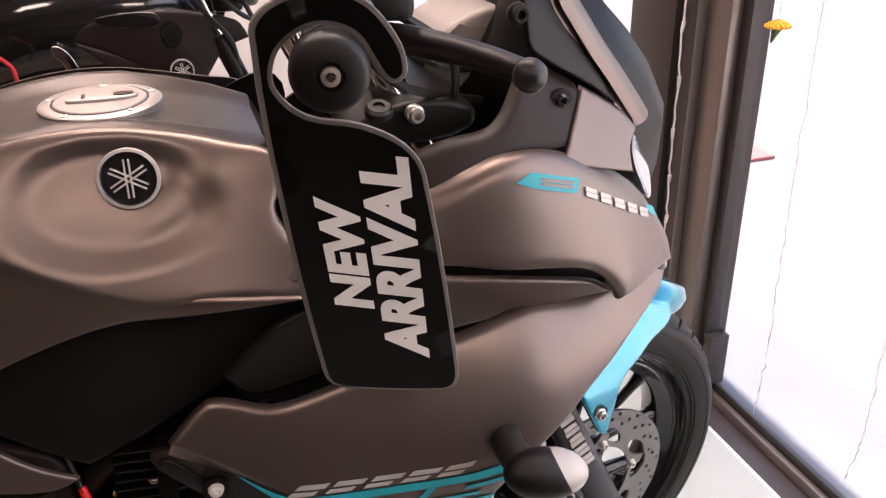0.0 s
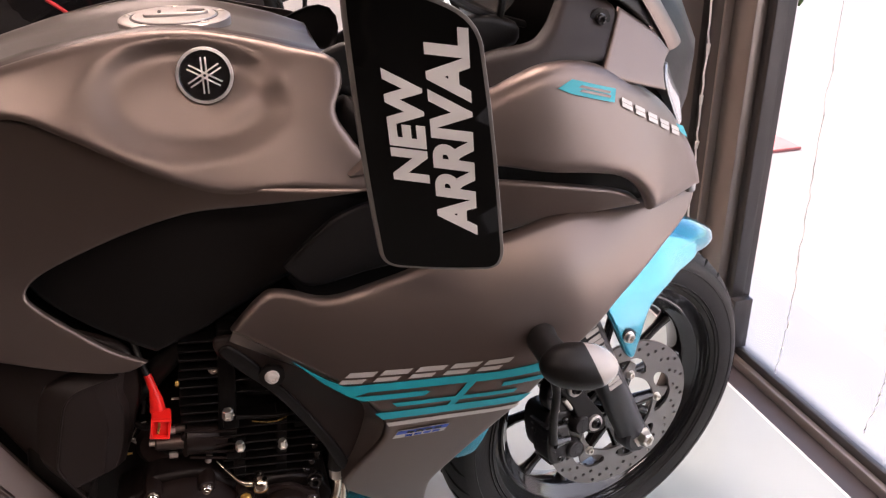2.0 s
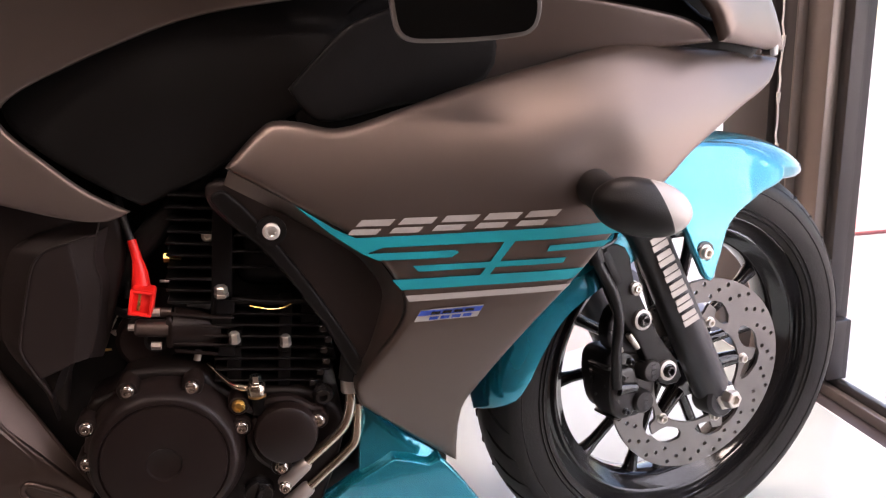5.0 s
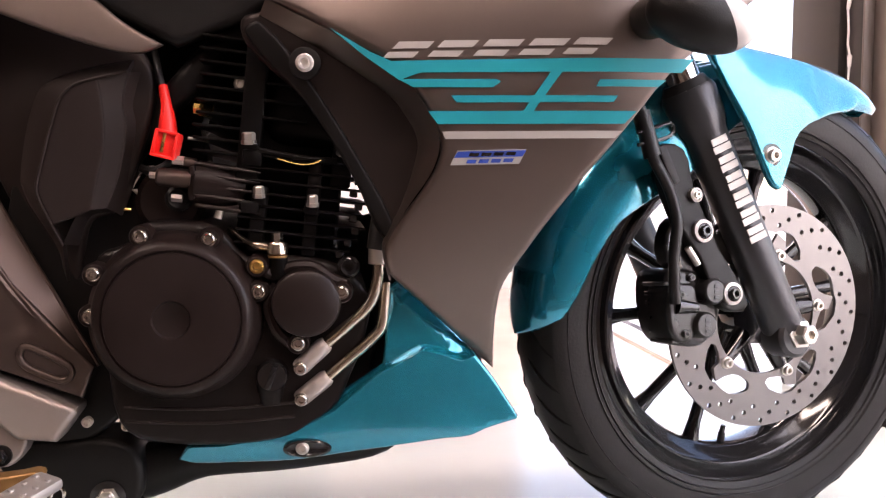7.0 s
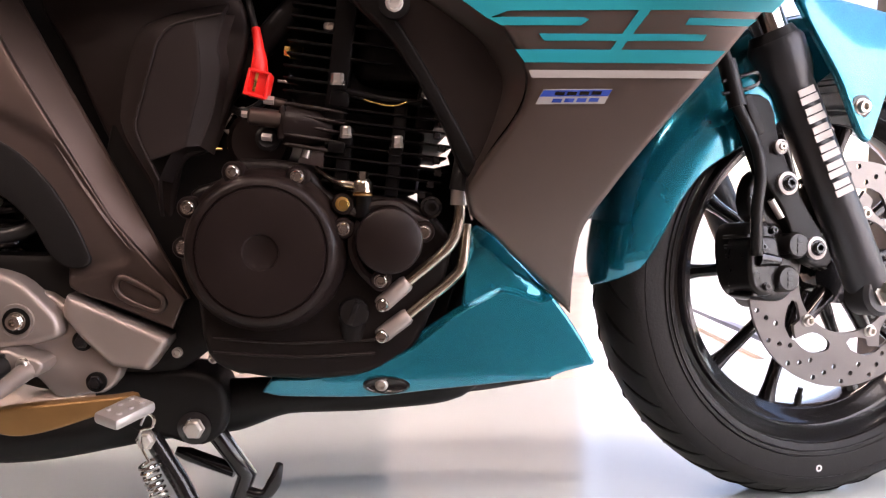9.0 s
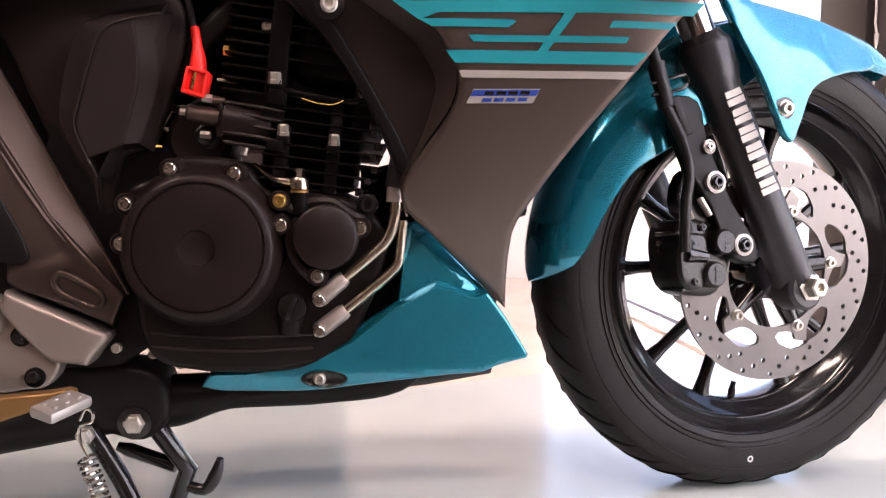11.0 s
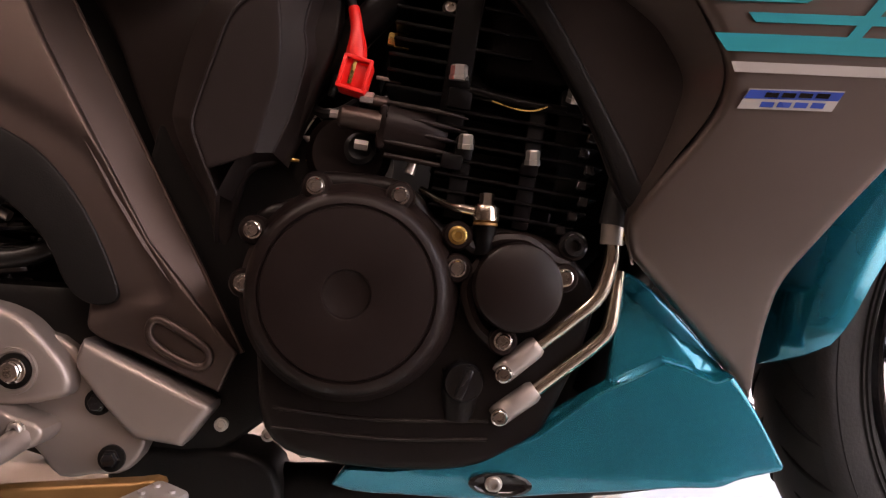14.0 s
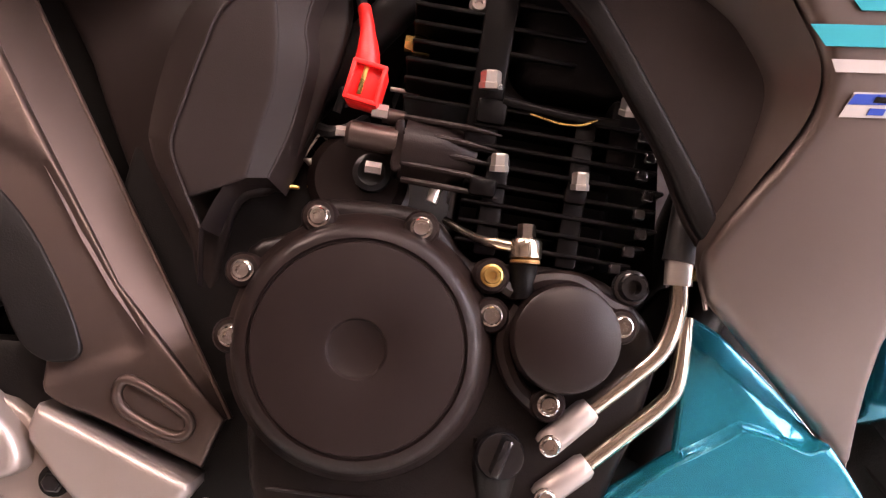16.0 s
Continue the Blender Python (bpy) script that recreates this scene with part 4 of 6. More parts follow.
part("tail", tube([(-1.0, 0, 0.68), (-1.3, 0, 0.74), (-1.6, 0, 0.86), (-1.7, 0, 0.92)], [0.10, 0.11, 0.08, 0.03], 20, smooth=4), GREY, bike, "grey tail cowl")

# --- engine
eng = part("crankcase", plate([(-0.744, 0.372), (-0.716, 0.385), (-0.702, 0.403), (-0.680, 0.406), (-0.640, 0.403), (-0.622, 0.392), (-0.604, 0.372), (-0.570, 0.372), (-0.530, 0.368), (-0.500, 0.350), (-0.485, 0.325), (-0.490, 0.29), (-0.505, 0.25), (-0.53, 0.205), (-0.60, 0.185), (-0.70, 0.19), (-0.728, 0.21), (-0.738, 0.27), (-0.748, 0.33)], -0.158, 0.14, bevel=0.008), CASEBLACK, bike, "black coated engine crankcase")
part("clutch_cover", lathe([(0.082, -0.012), (0.080, 0.000), (0.0765, 0.004), (0.0745, 0.010), (0.0715, 0.0165), (0.0680, 0.0185), (0.0645, 0.0190), (0.0636, 0.0172), (0.0626, 0.0172), (0.0616, 0.0200), (0.045, 0.0222), (0.0190, 0.0232), (0.0178, 0.0228), (0.0165, 0.0205), (0.010, 0.0185), (0.0005, 0.018)], at(-0.6700, -0.171, 0.3155), 96), ENGINE, eng, "round matt black clutch cover")
part("oil_filter_cover", lathe([(0.0335, -0.03), (0.033, 0.010), (0.0315, 0.016), (0.028, 0.0185), (0.0005, 0.0195)], at(-0.5470, -0.171, 0.3280), 64), ENGINE, eng, "round matt black oil filter cover")
for x, z in [(-0.699, 0.392), (-0.637, 0.389), (-0.742, 0.357), (-0.592, 0.339), (-0.555, 0.288), (-0.513, 0.337), (-0.593, 0.363), (-0.7465, 0.318)]:
    brass = (x, z) == (-0.593, 0.363)
    part("boss", lathe([(0.0115, -0.02), (0.011, 0.006), (0.0095, 0.0085), (0.0005, 0.0085)], at(x, -0.168, z), 20), ENGINE, eng)
    b = bolt(x, -0.1765, z, 0.0066, BRASS if brass else CHROME, eng)
for a in ([(-0.600, -0.169, 0.356), (-0.590, -0.169, 0.360), (-0.578, -0.169, 0.354), (-0.562, -0.169, 0.362), (-0.540, -0.169, 0.362), (-0.522, -0.169, 0.350), (-0.509, -0.169, 0.345)],
          [(-0.575, -0.169, 0.345), (-0.584, -0.169, 0.325), (-0.576, -0.169, 0.300), (-0.560, -0.169, 0.285)]):
    part("cover_rib", tube(a, 0.0055, 8, smooth=4), ENGINE, eng)
for z in (0.222, 0.208):
    part("case_rib", tube([(-0.722, -0.157, z + 0.004), (-0.64, -0.159, z), (-0.56, -0.158, z + 0.004)], 0.0016, 8, smooth=3), ENGINE, eng)
bolt(-0.506, -0.165, 0.361, 0.0105, GLOSSB, eng, "plug")
fill = part("oil_filler_plug", lathe([(0.016, -0.02), (0.016, 0.004), (0.0145, 0.010), (0.0135, 0.011), (0.0005, 0.011)], at(-0.581, -0.160, 0.2550)), GLOSSB, eng, "black oil filler plug")
part("filler_neck", tube([(-0.5815, -0.153, 0.262), (-0.583, -0.153, 0.245), (-0.583, -0.150, 0.226)], [0.0165, 0.0150, 0.0125], 18), CASEBLACK, eng, "black oil filler neck")
part("plug_grip", box((0, -0.014, 0), (0.006, 0.012, 0.024), 0.002, at(-0.581, -0.160, 0.2550, 0, 20)), GLOSSB, fill)
for x, y, z in [(-0.73, -0.12, 0.197), (-0.70, -0.125, 0.187), (-0.655, -0.125, 0.183), (-0.765, -0.13, 0.205)]:
    bolt(x, y, z, 0.005, STEEL, eng, m=None)

# cylinder with fins, tipped forward
CYL = Matrix.Translation((-0.57, 0, 0.385)) @ Matrix.Rotation(radians(6), 4, "Y")
cyl = part("cylinder", box((0.002, 0, 0.10), (0.100, 0.270, 0.22), 0.01, CYL), FINBLACK, bike, "black finned engine cylinder")
for k, x1 in enumerate((0.066, 0.073, 0.079, 0.076, 0.080, 0.074, 0.078, 0.072)):
    z = -0.004 + 0.0122 * k
    part("fin", box(((x1 - 0.046) / 2, 0, z), (x1 + 0.046, 0.318, 0.0028), 0.001, CYL, 1), FINBLACK, cyl)
    part("fin_stub", box((x1 - 0.010, -0.1585, z - 0.0030), (0.008, 0.004, 0.0075), 0.0012, CYL, 1), GLOSSB, cyl)
for k in range(10):
    z = 0.080 + 0.0122 * k
    part("fin", box((-0.066 - 0.001 * (k % 3), 0, z), (0.054, 0.310, 0.0030), 0.001, CYL, 1), FINBLACK, cyl)
head = part("head_cover", box((0.022, 0, 0.156), (0.105, 0.304, 0.125), 0.024, CYL, 5), FINBLACK, bike, "rounded black cylinder head cover")
for k in range(3):
    part("fin", box((-0.012 + 0.004 * k, 0, 0.118 + 0.0165 * k), (0.050, 0.312, 0.0030), 0.001, CYL, 1), FINBLACK, head)
for x, z0, z1, w, d in ((-0.0263, -0.012, 0.052, 0.015, 0.3135), (0.0251, -0.012, 0.086, 0.014, 0.3135), (-0.0400, 0.052, 0.205, 0.021, 0.3135), (0.050, 0.058, 0.100, 0.020, 0.312)):
    part("rib", box((x, 0, (z0 + z1) / 2), (w, d, z1 - z0), 0.003, CYL), FINBLACK, cyl)
for x, z, w, h in ((-0.036, 0.078, 0.019, 0.016), (-0.034, 0.030, 0.017, 0.012), (0.0245, 0.034, 0.014, 0.010)):
    part("pad", box((x, -0.158, z), (w, 0.008, h), 0.0025, CYL), FINBLACK, cyl)
part("rail", tube([tuple(CYL @ Vector(p)) for p in ((-0.030, -0.160, 0.086), (0.010, -0.160, 0.083), (0.045, -0.158, 0.084))], 0.0032, 10, smooth=3), FINBLACK, cyl)
part("wire", tube([tuple(CYL @ Vector(p)) for p in ((-0.012, -0.163, 0.080), (0.006, -0.164, 0.077), (0.020, -0.164, 0.078), (0.030, -0.164, 0.083))], 0.0007, 6, smooth=4), BRASS, cyl, "thin yellow wire")
for x, y, z, r, tilt in [(-0.5997, -0.166, 0.482, 0.0066, -82), (-0.5912, -0.164, 0.431, 0.0054, -82), (-0.5404, -0.164, 0.4225, 0.0054, -82), (-0.511, -0.160, 0.473, 0.0058, -62)]:
    part("nut", lathe([(r * 1.12, -0.003), (r * 1.12, 0.0005), (r, 0.001), (r, 0.0072), (r * 0.82, 0.0085), (0.0005, 0.0085)], at(x, y, z, tilt), 6), STEEL, cyl, "zinc nut", smooth=20)
part("fitting", tube([(-0.6555, -0.130, 0.5155), (-0.6505, -0.130, 0.515), (-0.650, -0.130, 0.515), (-0.638, -0.130, 0.513)], [0.0055, 0.0055, 0.0072, 0.0072], 6), BRASS, cyl, "brass fitting", smooth=20)
# starter motor
sta = part("starter_motor", tube([(-0.652, -0.140, 0.4430), (-0.625, -0.140, 0.4395), (-0.605, -0.140, 0.4365)], [0.0215, 0.0205, 0.0150], 28), ENGINE, bike, "black starter housing")
part("flange", plate([(-0.6570, 0.4570), (-0.6520, 0.4585), (-0.6505, 0.4430), (-0.6525, 0.4270), (-0.6585, 0.4260), (-0.6580, 0.4440)], -0.157, -0.120, bevel=0.002), ENGINE, sta, "grey flange")
part("sleeve", tube([(-0.6885, -0.150, 0.4490), (-0.686, -0.150, 0.4487), (-0.656, -0.150, 0.4450)], [0.0065, 0.0088, 0.0092], 20), SATIN, sta, "brown-grey sleeve")
part("sleeve", tube([(-0.666, -0.146, 0.4630), (-0.652, -0.146, 0.4605)], 0.0052, 12), SATIN, sta)
for k in range(5):
    part("finger", tube([(-0.652, -0.152 - 0.004 * (k in (1, 2, 3)), 0.4610 - 0.0100 * k), (-0.612, -0.158, 0.4555 - 0.0100 * k), (-0.590, -0.156, 0.4520 - 0.0100 * k)], [0.0022, 0.0020, 0.0007], 8, smooth=2), ENGINE, sta)
for x, z, r in ((-0.693, 0.4495, 0.0036), (-0.671, 0.4640, 0.0048), (-0.673, 0.4275, 0.0042)):
    part("bolt", tube([(x - 0.002, -0.150, z + 0.0005), (x + 0.008, -0.150, z - 0.0005)], r, 6), PEGALU, sta)
part("ring", lathe([(0.0125, -0.012), (0.0125, 0.002), (0.009, 0.004), (0.0005, 0.001)], at(-0.672, -0.132, 0.427)), RUBBERTOP, sta)
part("inlet_neck", lathe([(0.034, -0.08), (0.034, 0.0), (0.028, 0.006), (0.0005, 0.006)], at(-0.682, -0.118, 0.424)), ENGINE, bike, "black sprocket cover")
# red connector
CON = at(-0.6775, -0.150, 0.4785, 0, 13)
con = part("connector", box((0, 0, 0), (0.0225, 0.024, 0.0265), 0.003, CON), RED, bike, "red battery lead connector")
for c, s in (((0, -0.0135, 0.0117), (0.0225, 0.006, 0.003)), ((0, -0.0135, -0.0117), (0.0225, 0.006, 0.003)), ((0.0098, -0.0135, 0), (0.003, 0.006, 0.0245)), ((-0.0098, -0.0135, 0), (0.003, 0.006, 0.0245))):
    part("rim", box(c, s, 0.001, CON), RED, con)
part("terminal", box((-0.002, -0.0128, 0.001), (0.003, 0.002, 0.019), 0.0005, CON), BRASS, con, "brass terminal")
part("boot", tube([(-0.6795, -0.140, 0.489), (-0.6790, -0.140, 0.503), (-0.6800, -0.139, 0.517), (-0.682, -0.137, 0.528), (-0.684, -0.134, 0.536)], [0.0095, 0.0080, 0.0052, 0.0048, 0.0046], 14, smooth=4), RED, con, "red rubber boot")
part("lead", tube([(-0.683, -0.136, 0.530), (-0.690, -0.125, 0.555), (-0.70, -0.10, 0.585)], 0.0036, 10, smooth=3), RUBBERTOP, con, "black battery lead")
# oil lines
for pts, nm in (([(-0.4785, -0.171, 0.372), (-0.478, -0.171, 0.350), (-0.486, -0.171, 0.325), (-0.505, -0.170, 0.306), (-0.532, -0.169, 0.283), (-0.553, -0.169, 0.264)], "oil_pipe"),
                ([(-0.470, -0.160, 0.345), (-0.473, -0.160, 0.305), (-0.482, -0.160, 0.290), (-0.505, -0.160, 0.270), (-0.530, -0.160, 0.249), (-0.553, -0.160, 0.231)], "oil_pipe")):
    op = part(nm, tube(pts, 0.0058, 14, smooth=6), PIPE, bike, "plated oil cooler pipe")
    e = np.array(pts[-1])
    d = (np.array(pts[-2]) - e) / np.linalg.norm(np.array(pts[-2]) - e)
    part("sleeve", tube([e - d * 0.004, e, e + d * 0.030, e + d * 0.034], [0.0070, 0.0088, 0.0088, 0.0070], 16), PEGALU, op, "crimped sleeve")
    bolt(e[0], e[1] - 0.0085, e[2], 0.0062, CHROME, op)
part("oil_hose", tube([(-0.470, -0.165, 0.425), (-0.475, -0.170, 0.400), (-0.4785, -0.171, 0.378)], 0.0105, 16, smooth=4), RUBBERTOP, bike, "black rubber oil hose")
part("ferrule", tube([(-0.4782, -0.171, 0.384), (-0.4785, -0.171, 0.364)], 0.0088, 12), STEEL, bike, "crimped steel ferrule")
part("clip", box((-0.470, -0.172, 0.371), (0.006, 0.008, 0.008), 0.001), BRASS, bike, "yellow clip")
part("banjo_pipe", tube([(-0.622, -0.140, 0.398), (-0.610, -0.155, 0.390), (-0.600, -0.168, 0.3850), (-0.592, -0.174, 0.3830), (-0.580, -0.176, 0.3812)], [0.0026, 0.0026, 0.0026, 0.0038, 0.0038], 10, smooth=5), PIPE, bike, "thin brass oil line")
ban = part("banjo", lathe([(0.0078, -0.0065), (0.0098, -0.0050), (0.0100, 0.0040), (0.0085, 0.0062), (0.0005, 0.0062)], at(-0.5735, -0.176, 0.3800, -90), 24), PIPE, bike, "brass banjo fitting")
part("washer", lathe([(0.0092, -0.0085), (0.0092, -0.0065), (0.0005, -0.0065)], at(-0.5735, -0.176, 0.3800, -90), 24), GOLD, ban, "copper washer")
part("post", lathe([(0.0088, -0.030), (0.0088, -0.0085), (0.0005, -0.0085)], at(-0.5735, -0.168, 0.3800, -90), 20), FINBLACK, ban)
part("bolt", lathe([(0.0068, 0.006), (0.0068, 0.0075), (0.0056, 0.0078), (0.0056, 0.0150), (0.0034, 0.0155), (0.0030, 0.0110), (0.0005, 0.0110)], at(-0.5735, -0.176, 0.3800, -90), 6), CHROME, ban, smooth=20)
part("stud", tube([(-0.632, -0.150, 0.408), (-0.629, -0.150, 0.418)], 0.004, 10), STEEL, bike)

# wires and clips beside the airbox
for p, r, m in (([(-0.706, -0.115, 0.452), (-0.700, -0.118, 0.445), (-0.706, -0.118, 0.436), (-0.699, -0.120, 0.428)], 0.0016, STEEL),
                ([(-0.715, -0.115, 0.418), (-0.707, -0.118, 0.416), (-0.700, -0.118, 0.414)], 0.0018, BRASS),
                ([(-0.664, -0.118, 0.487), (-0.655, -0.118, 0.486), (-0.644, -0.118, 0.484)], 0.0016, STEEL),
                ([(-0.712, -0.112, 0.458), (-0.700, -0.120, 0.454), (-0.688, -0.120, 0.458), (-0.680, -0.11, 0.466)], 0.0045, RUBBERTOP),
                ([(-0.705, -0.105, 0.500), (-0.697, -0.112, 0.485), (-0.700, -0.112, 0.470)], 0.0030, RUBBERTOP),
                ([(-0.694, -0.105, 0.525), (-0.692, -0.112, 0.505), (-0.697, -0.110, 0.490), (-0.694, -0.108, 0.474)], 0.0026, GLOSSB)):
    part("wire", tube(p, r, 8, smooth=4), m, bike)
part("small_spring", tube([(-0.7170 + 0.0100 * t + 0.0028 * math.cos(t * 20 * math.pi), -0.116 + 0.0028 * math.sin(t * 20 * math.pi), 0.4360 + -0.0100 * t) for t in np.linspace(0, 1, 121)], 0.0008, 6), STEEL, bike, "small coiled steel spring")
part("bracket_edge", tube([(-0.7210, -0.116, 0.4570), (-0.6980, -0.116, 0.4590)], 0.0010, 8), STEEL, bike)
part("bracket_edge", tube([(-0.7190, -0.116, 0.4380), (-0.7100, -0.116, 0.4530)], 0.0009, 8), STEEL, bike)
part("cable_tie", tube([(-0.7060, -0.116, 0.5080), (-0.7110, -0.116, 0.4930), (-0.7130, -0.116, 0.4820)], [0.0009, 0.0022, 0.0008], 8, smooth=4), CHROME, bike, "shiny bent clip")
part("clip", tube([(-0.7370, -0.116, 0.4170), (-0.7210, -0.116, 0.4160)], [0.0025, 0.0012], 8), BRASS, bike, "brass spring clip")

# --- belly cowl
bel = tps([(-0.452, 0.333, -0.158), (-0.429, 0.283, -0.165), (-0.34, 0.21, -0.160), (-0.553, 0.176, -0.145), (-0.67, 0.17, -0.135), (-0.45, 0.2, -0.162)])


RIDGE = [(-0.690, 0.181), (-0.667, 0.183), (-0.631, 0.184), (-0.602, 0.189), (-0.556, 0.201), (-0.522, 0.219), (-0.481, 0.254), (-0.453, 0.270), (-0.435, 0.281), (-0.417, 0.277), (-0.396, 0.269), (-0.380, 0.275), (-0.330, 0.30)]


def belly_depth(q):
    """Belly cowl: a proud lower face under a folded ridge, a flange above it and a fold on the rising horn."""
    r = np.interp(q[:, 0], [x for x, z in RIDGE], [z for x, z in RIDGE])
    f = np.clip((r - q[:, 1]) / 0.0055 + 0.5, 0, 1)
    horn = ((q[:, 0] + 0.452) * 0.80 - (q[:, 1] - 0.322) * 0.60) * -1
    under = np.clip((0.185 - q[:, 1]) / 0.03, 0, 1)
    top = np.clip((q[:, 0] + 0.4305) * 0.69 + (q[:, 1] - 0.3012) * 0.72, 0, 0.03) * (q[:, 1] > r)
    return bel(q) + 0.45 * top - 0.011 * f * f * (3 - 2 * f) + 0.35 * np.clip(horn, 0, 0.05) * (q[:, 1] > r) + 0.006 * under ** 2 + 0.05 * np.clip(r - q[:, 1] - 0.004, 0, 0.1) * np.clip((q[:, 0] + 0.6) / 0.1, 0, 1)


panel("belly_cowl", [(-0.676, 0.167), (-0.662, 0.187), (-0.648, 0.193), (-0.574, 0.216), (-0.559, 0.212), (-0.545, 0.211), (-0.528, 0.221), (-0.510, 0.236), (-0.473, 0.262), (-0.471, 0.281), (-0.470, 0.298), (-0.474, 0.319), (-0.472, 0.333),
      (-0.457, 0.344), (-0.443, 0.335), (-0.420, 0.314), (-0.398, 0.292), (-0.384, 0.276), (-0.361, 0.246), (-0.336, 0.207), (-0.337, 0.203), (-0.368, 0.195), (-0.386, 0.188), (-0.415, 0.186), (-0.504, 0.174), (-0.562, 0.165), (-0.625, 0.163), (-0.659, 0.163)],
      belly_depth, TEAL, bike, "gloss teal belly cowl", sharp=(0, 3, 8, 13, 17, 19, 20), mirror=True, roll=0.0035, step=0.006, creases=[[(x, z + d) for x, z in RIDGE] for d in (0.0030, 0.0015, 0.0, -0.0015, -0.0030)] + [[(-0.458, 0.3275), (-0.4305, 0.3012), (-0.408, 0.2796)]])
part("inner_guard", plate([(-0.475, 0.345), (-0.405, 0.37), (-0.372, 0.31), (-0.358, 0.245), (-0.45, 0.24)], -0.075, -0.065), BLACKP, bike, "black inner guard")
part("cowl_recess", lathe([(0.020, -0.004), (0.020, 0.002), (0.017, 0.003), (0.013, 0.001), (0.0005, 0.0)], at(-0.548, -0.1575, 0.179) @ Matrix.Diagonal((1.2, 1, 0.45, 1))), GLOSSB, bike)
bolt(-0.553, -0.1575, 0.179, 0.0062, STEEL, bike)
part("belly_inner", tube([(-0.36, 0, 0.24), (-0.45, 0, 0.235), (-0.56, 0, 0.20)], [0.09, 0.10, 0.08], 16), BLACKP, bike)

# --- foot controls
fp = part("footrest_plate", plate([(-1.06, 0.325), (-1.004, 0.300), (-0.960, 0.293), (-0.920, 0.283), (-0.895, 0.262), (-0.877, 0.240), (-0.880, 0.222), (-0.947, 0.212), (-0.975, 0.220), (-1.004, 0.240), (-1.06, 0.25)], -0.150, -0.128, bevel=0.007), PEGALU, bike, "satin silver footrest plate")
for x, z in ((-0.917, 0.240), (-0.975, 0.262)):
    part("bolt_cup", lathe([(0.0185, -0.002), (0.0175, 0.0035), (0.0150, 0.0035), (0.0140, 0.0015), (0.0005, 0.0015)], at(x, -0.149, z), 28), PEGALU, fp)
    # black disc paints the shade round the bolt in its cup
    part("bolt_recess_shade", lathe([(0.0135, 0.0), (0.0135, 0.0022), (0.0005, 0.0022)], at(x, -0.149, z), 28), BLACKP, fp, "black disc for the shade in the bolt recess")
    bolt(x, -0.1515, z, 0.0092, CHROME, fp)
pc = part("pivot_cover", plate([(-0.872, 0.266), (-0.772, 0.222), (-0.772, 0.216), (-0.792, 0.188), (-0.828, 0.192), (-0.876, 0.243)], -0.142, -0.112, sharp=(0, 1, 2, 3, 4), bevel=0.007), PEGALU, bike, "cast silver pivot cover")
pb = part("pivot_bracket", plate([(-0.905, 0.268), (-0.874, 0.250), (-0.824, 0.195), (-0.835, 0.165), (-0.860, 0.160), (-0.887, 0.157), (-0.905, 0.175), (-0.929, 0.191), (-0.981, 0.183), (-1.03, 0.19), (-1.03, 0.25)], -0.128, -0.108, bevel=0.004), PEGALU, bike, "cast silver frame bracket")
for x, z in ((-0.860, 0.217), (-0.847, 0.174)):
    bolt(x, -0.132, z, 0.0075, GLOSSB, pb, socket=False)
    part("washer", lathe([(0.0105, -0.002), (0.0105, 0.001), (0.0005, 0.002)], at(x, -0.130, z), 20), BLACKP, pb)
peg = part("footpeg", tube([(-0.926, -0.165, 0.199), (-0.942, -0.212, 0.185), (-0.958, -0.262, 0.169)], [0.0115, 0.0125, 0.0105], 14, smooth=3), RUBBERTOP, bike, "black rubber footpeg")
for k in range(7):
    f = k / 6
    c = np.array((-0.929, -0.172, 0.2095)) * (1 - f) + np.array((-0.955, -0.252, 0.182)) * f
    part("tread", box(tuple(c), (0.020, 0.005, 0.004), 0.001, None, 1), RUBBERTOP, peg)
part("peg_clevis", tube([(-0.902, -0.150, 0.195), (-0.911, -0.195, 0.183), (-0.920, -0.245, 0.172)], [0.0105, 0.0080, 0.0055], 10), PEGALU, peg, "cast footpeg arm")
part("peg_mount", plate([(-0.928, 0.213), (-0.908, 0.208), (-0.888, 0.200), (-0.895, 0.186), (-0.912, 0.186), (-0.926, 0.198)], -0.163, -0.126, bevel=0.004), PEGALU, peg, "cast footpeg mount")
bolt(-0.906, -0.163, 0.199, 0.0065, STEEL, peg)
part("hero_peg", tube([(-0.953, -0.258, 0.160), (-0.951, -0.258, 0.130)], [0.0045, 0.0055], 10), STEEL, peg, "steel peg feeler")
ped = part("brake_pedal", plate([(-1.00, 0.150), (-0.954, 0.151), (-0.921, 0.157), (-0.870, 0.163), (-0.815, 0.169), (-0.796, 0.170), (-0.799, 0.159), (-0.821, 0.154), (-0.882, 0.134), (-0.915, 0.130), (-0.954, 0.140), (-1.00, 0.138)], -0.175, -0.160, bevel=0.003), GOLD, bike, "gold plated brake pedal")
PADM = at(-0.794, -0.205, 0.1635, 8, 8, -28)
part("pedal_pad", box((0, 0, 0), (0.030, 0.050, 0.012), 0.004, PADM), ALU, ped, "cast aluminium pedal pad")
for i in (-1, 1):
    for j in (-1, 0, 1):
        part("stud", lathe([(0.003, 0), (0.0026, 0.003), (0.0005, 0.003)], PADM @ at(i * 0.007, j * 0.014, 0.005, -90), 8), ALU, ped)
part("frame_block", plate([(-0.86, 0.168), (-0.80, 0.178), (-0.755, 0.18), (-0.725, 0.165), (-0.72, 0.12), (-0.745, 0.098), (-0.78, 0.105), (-0.83, 0.12)], -0.105, -0.05, bevel=0.008), BLACKP, bike, "black stand mount")
bolt(-0.753, -0.110, 0.119, 0.011, STEEL, bike, socket=False)
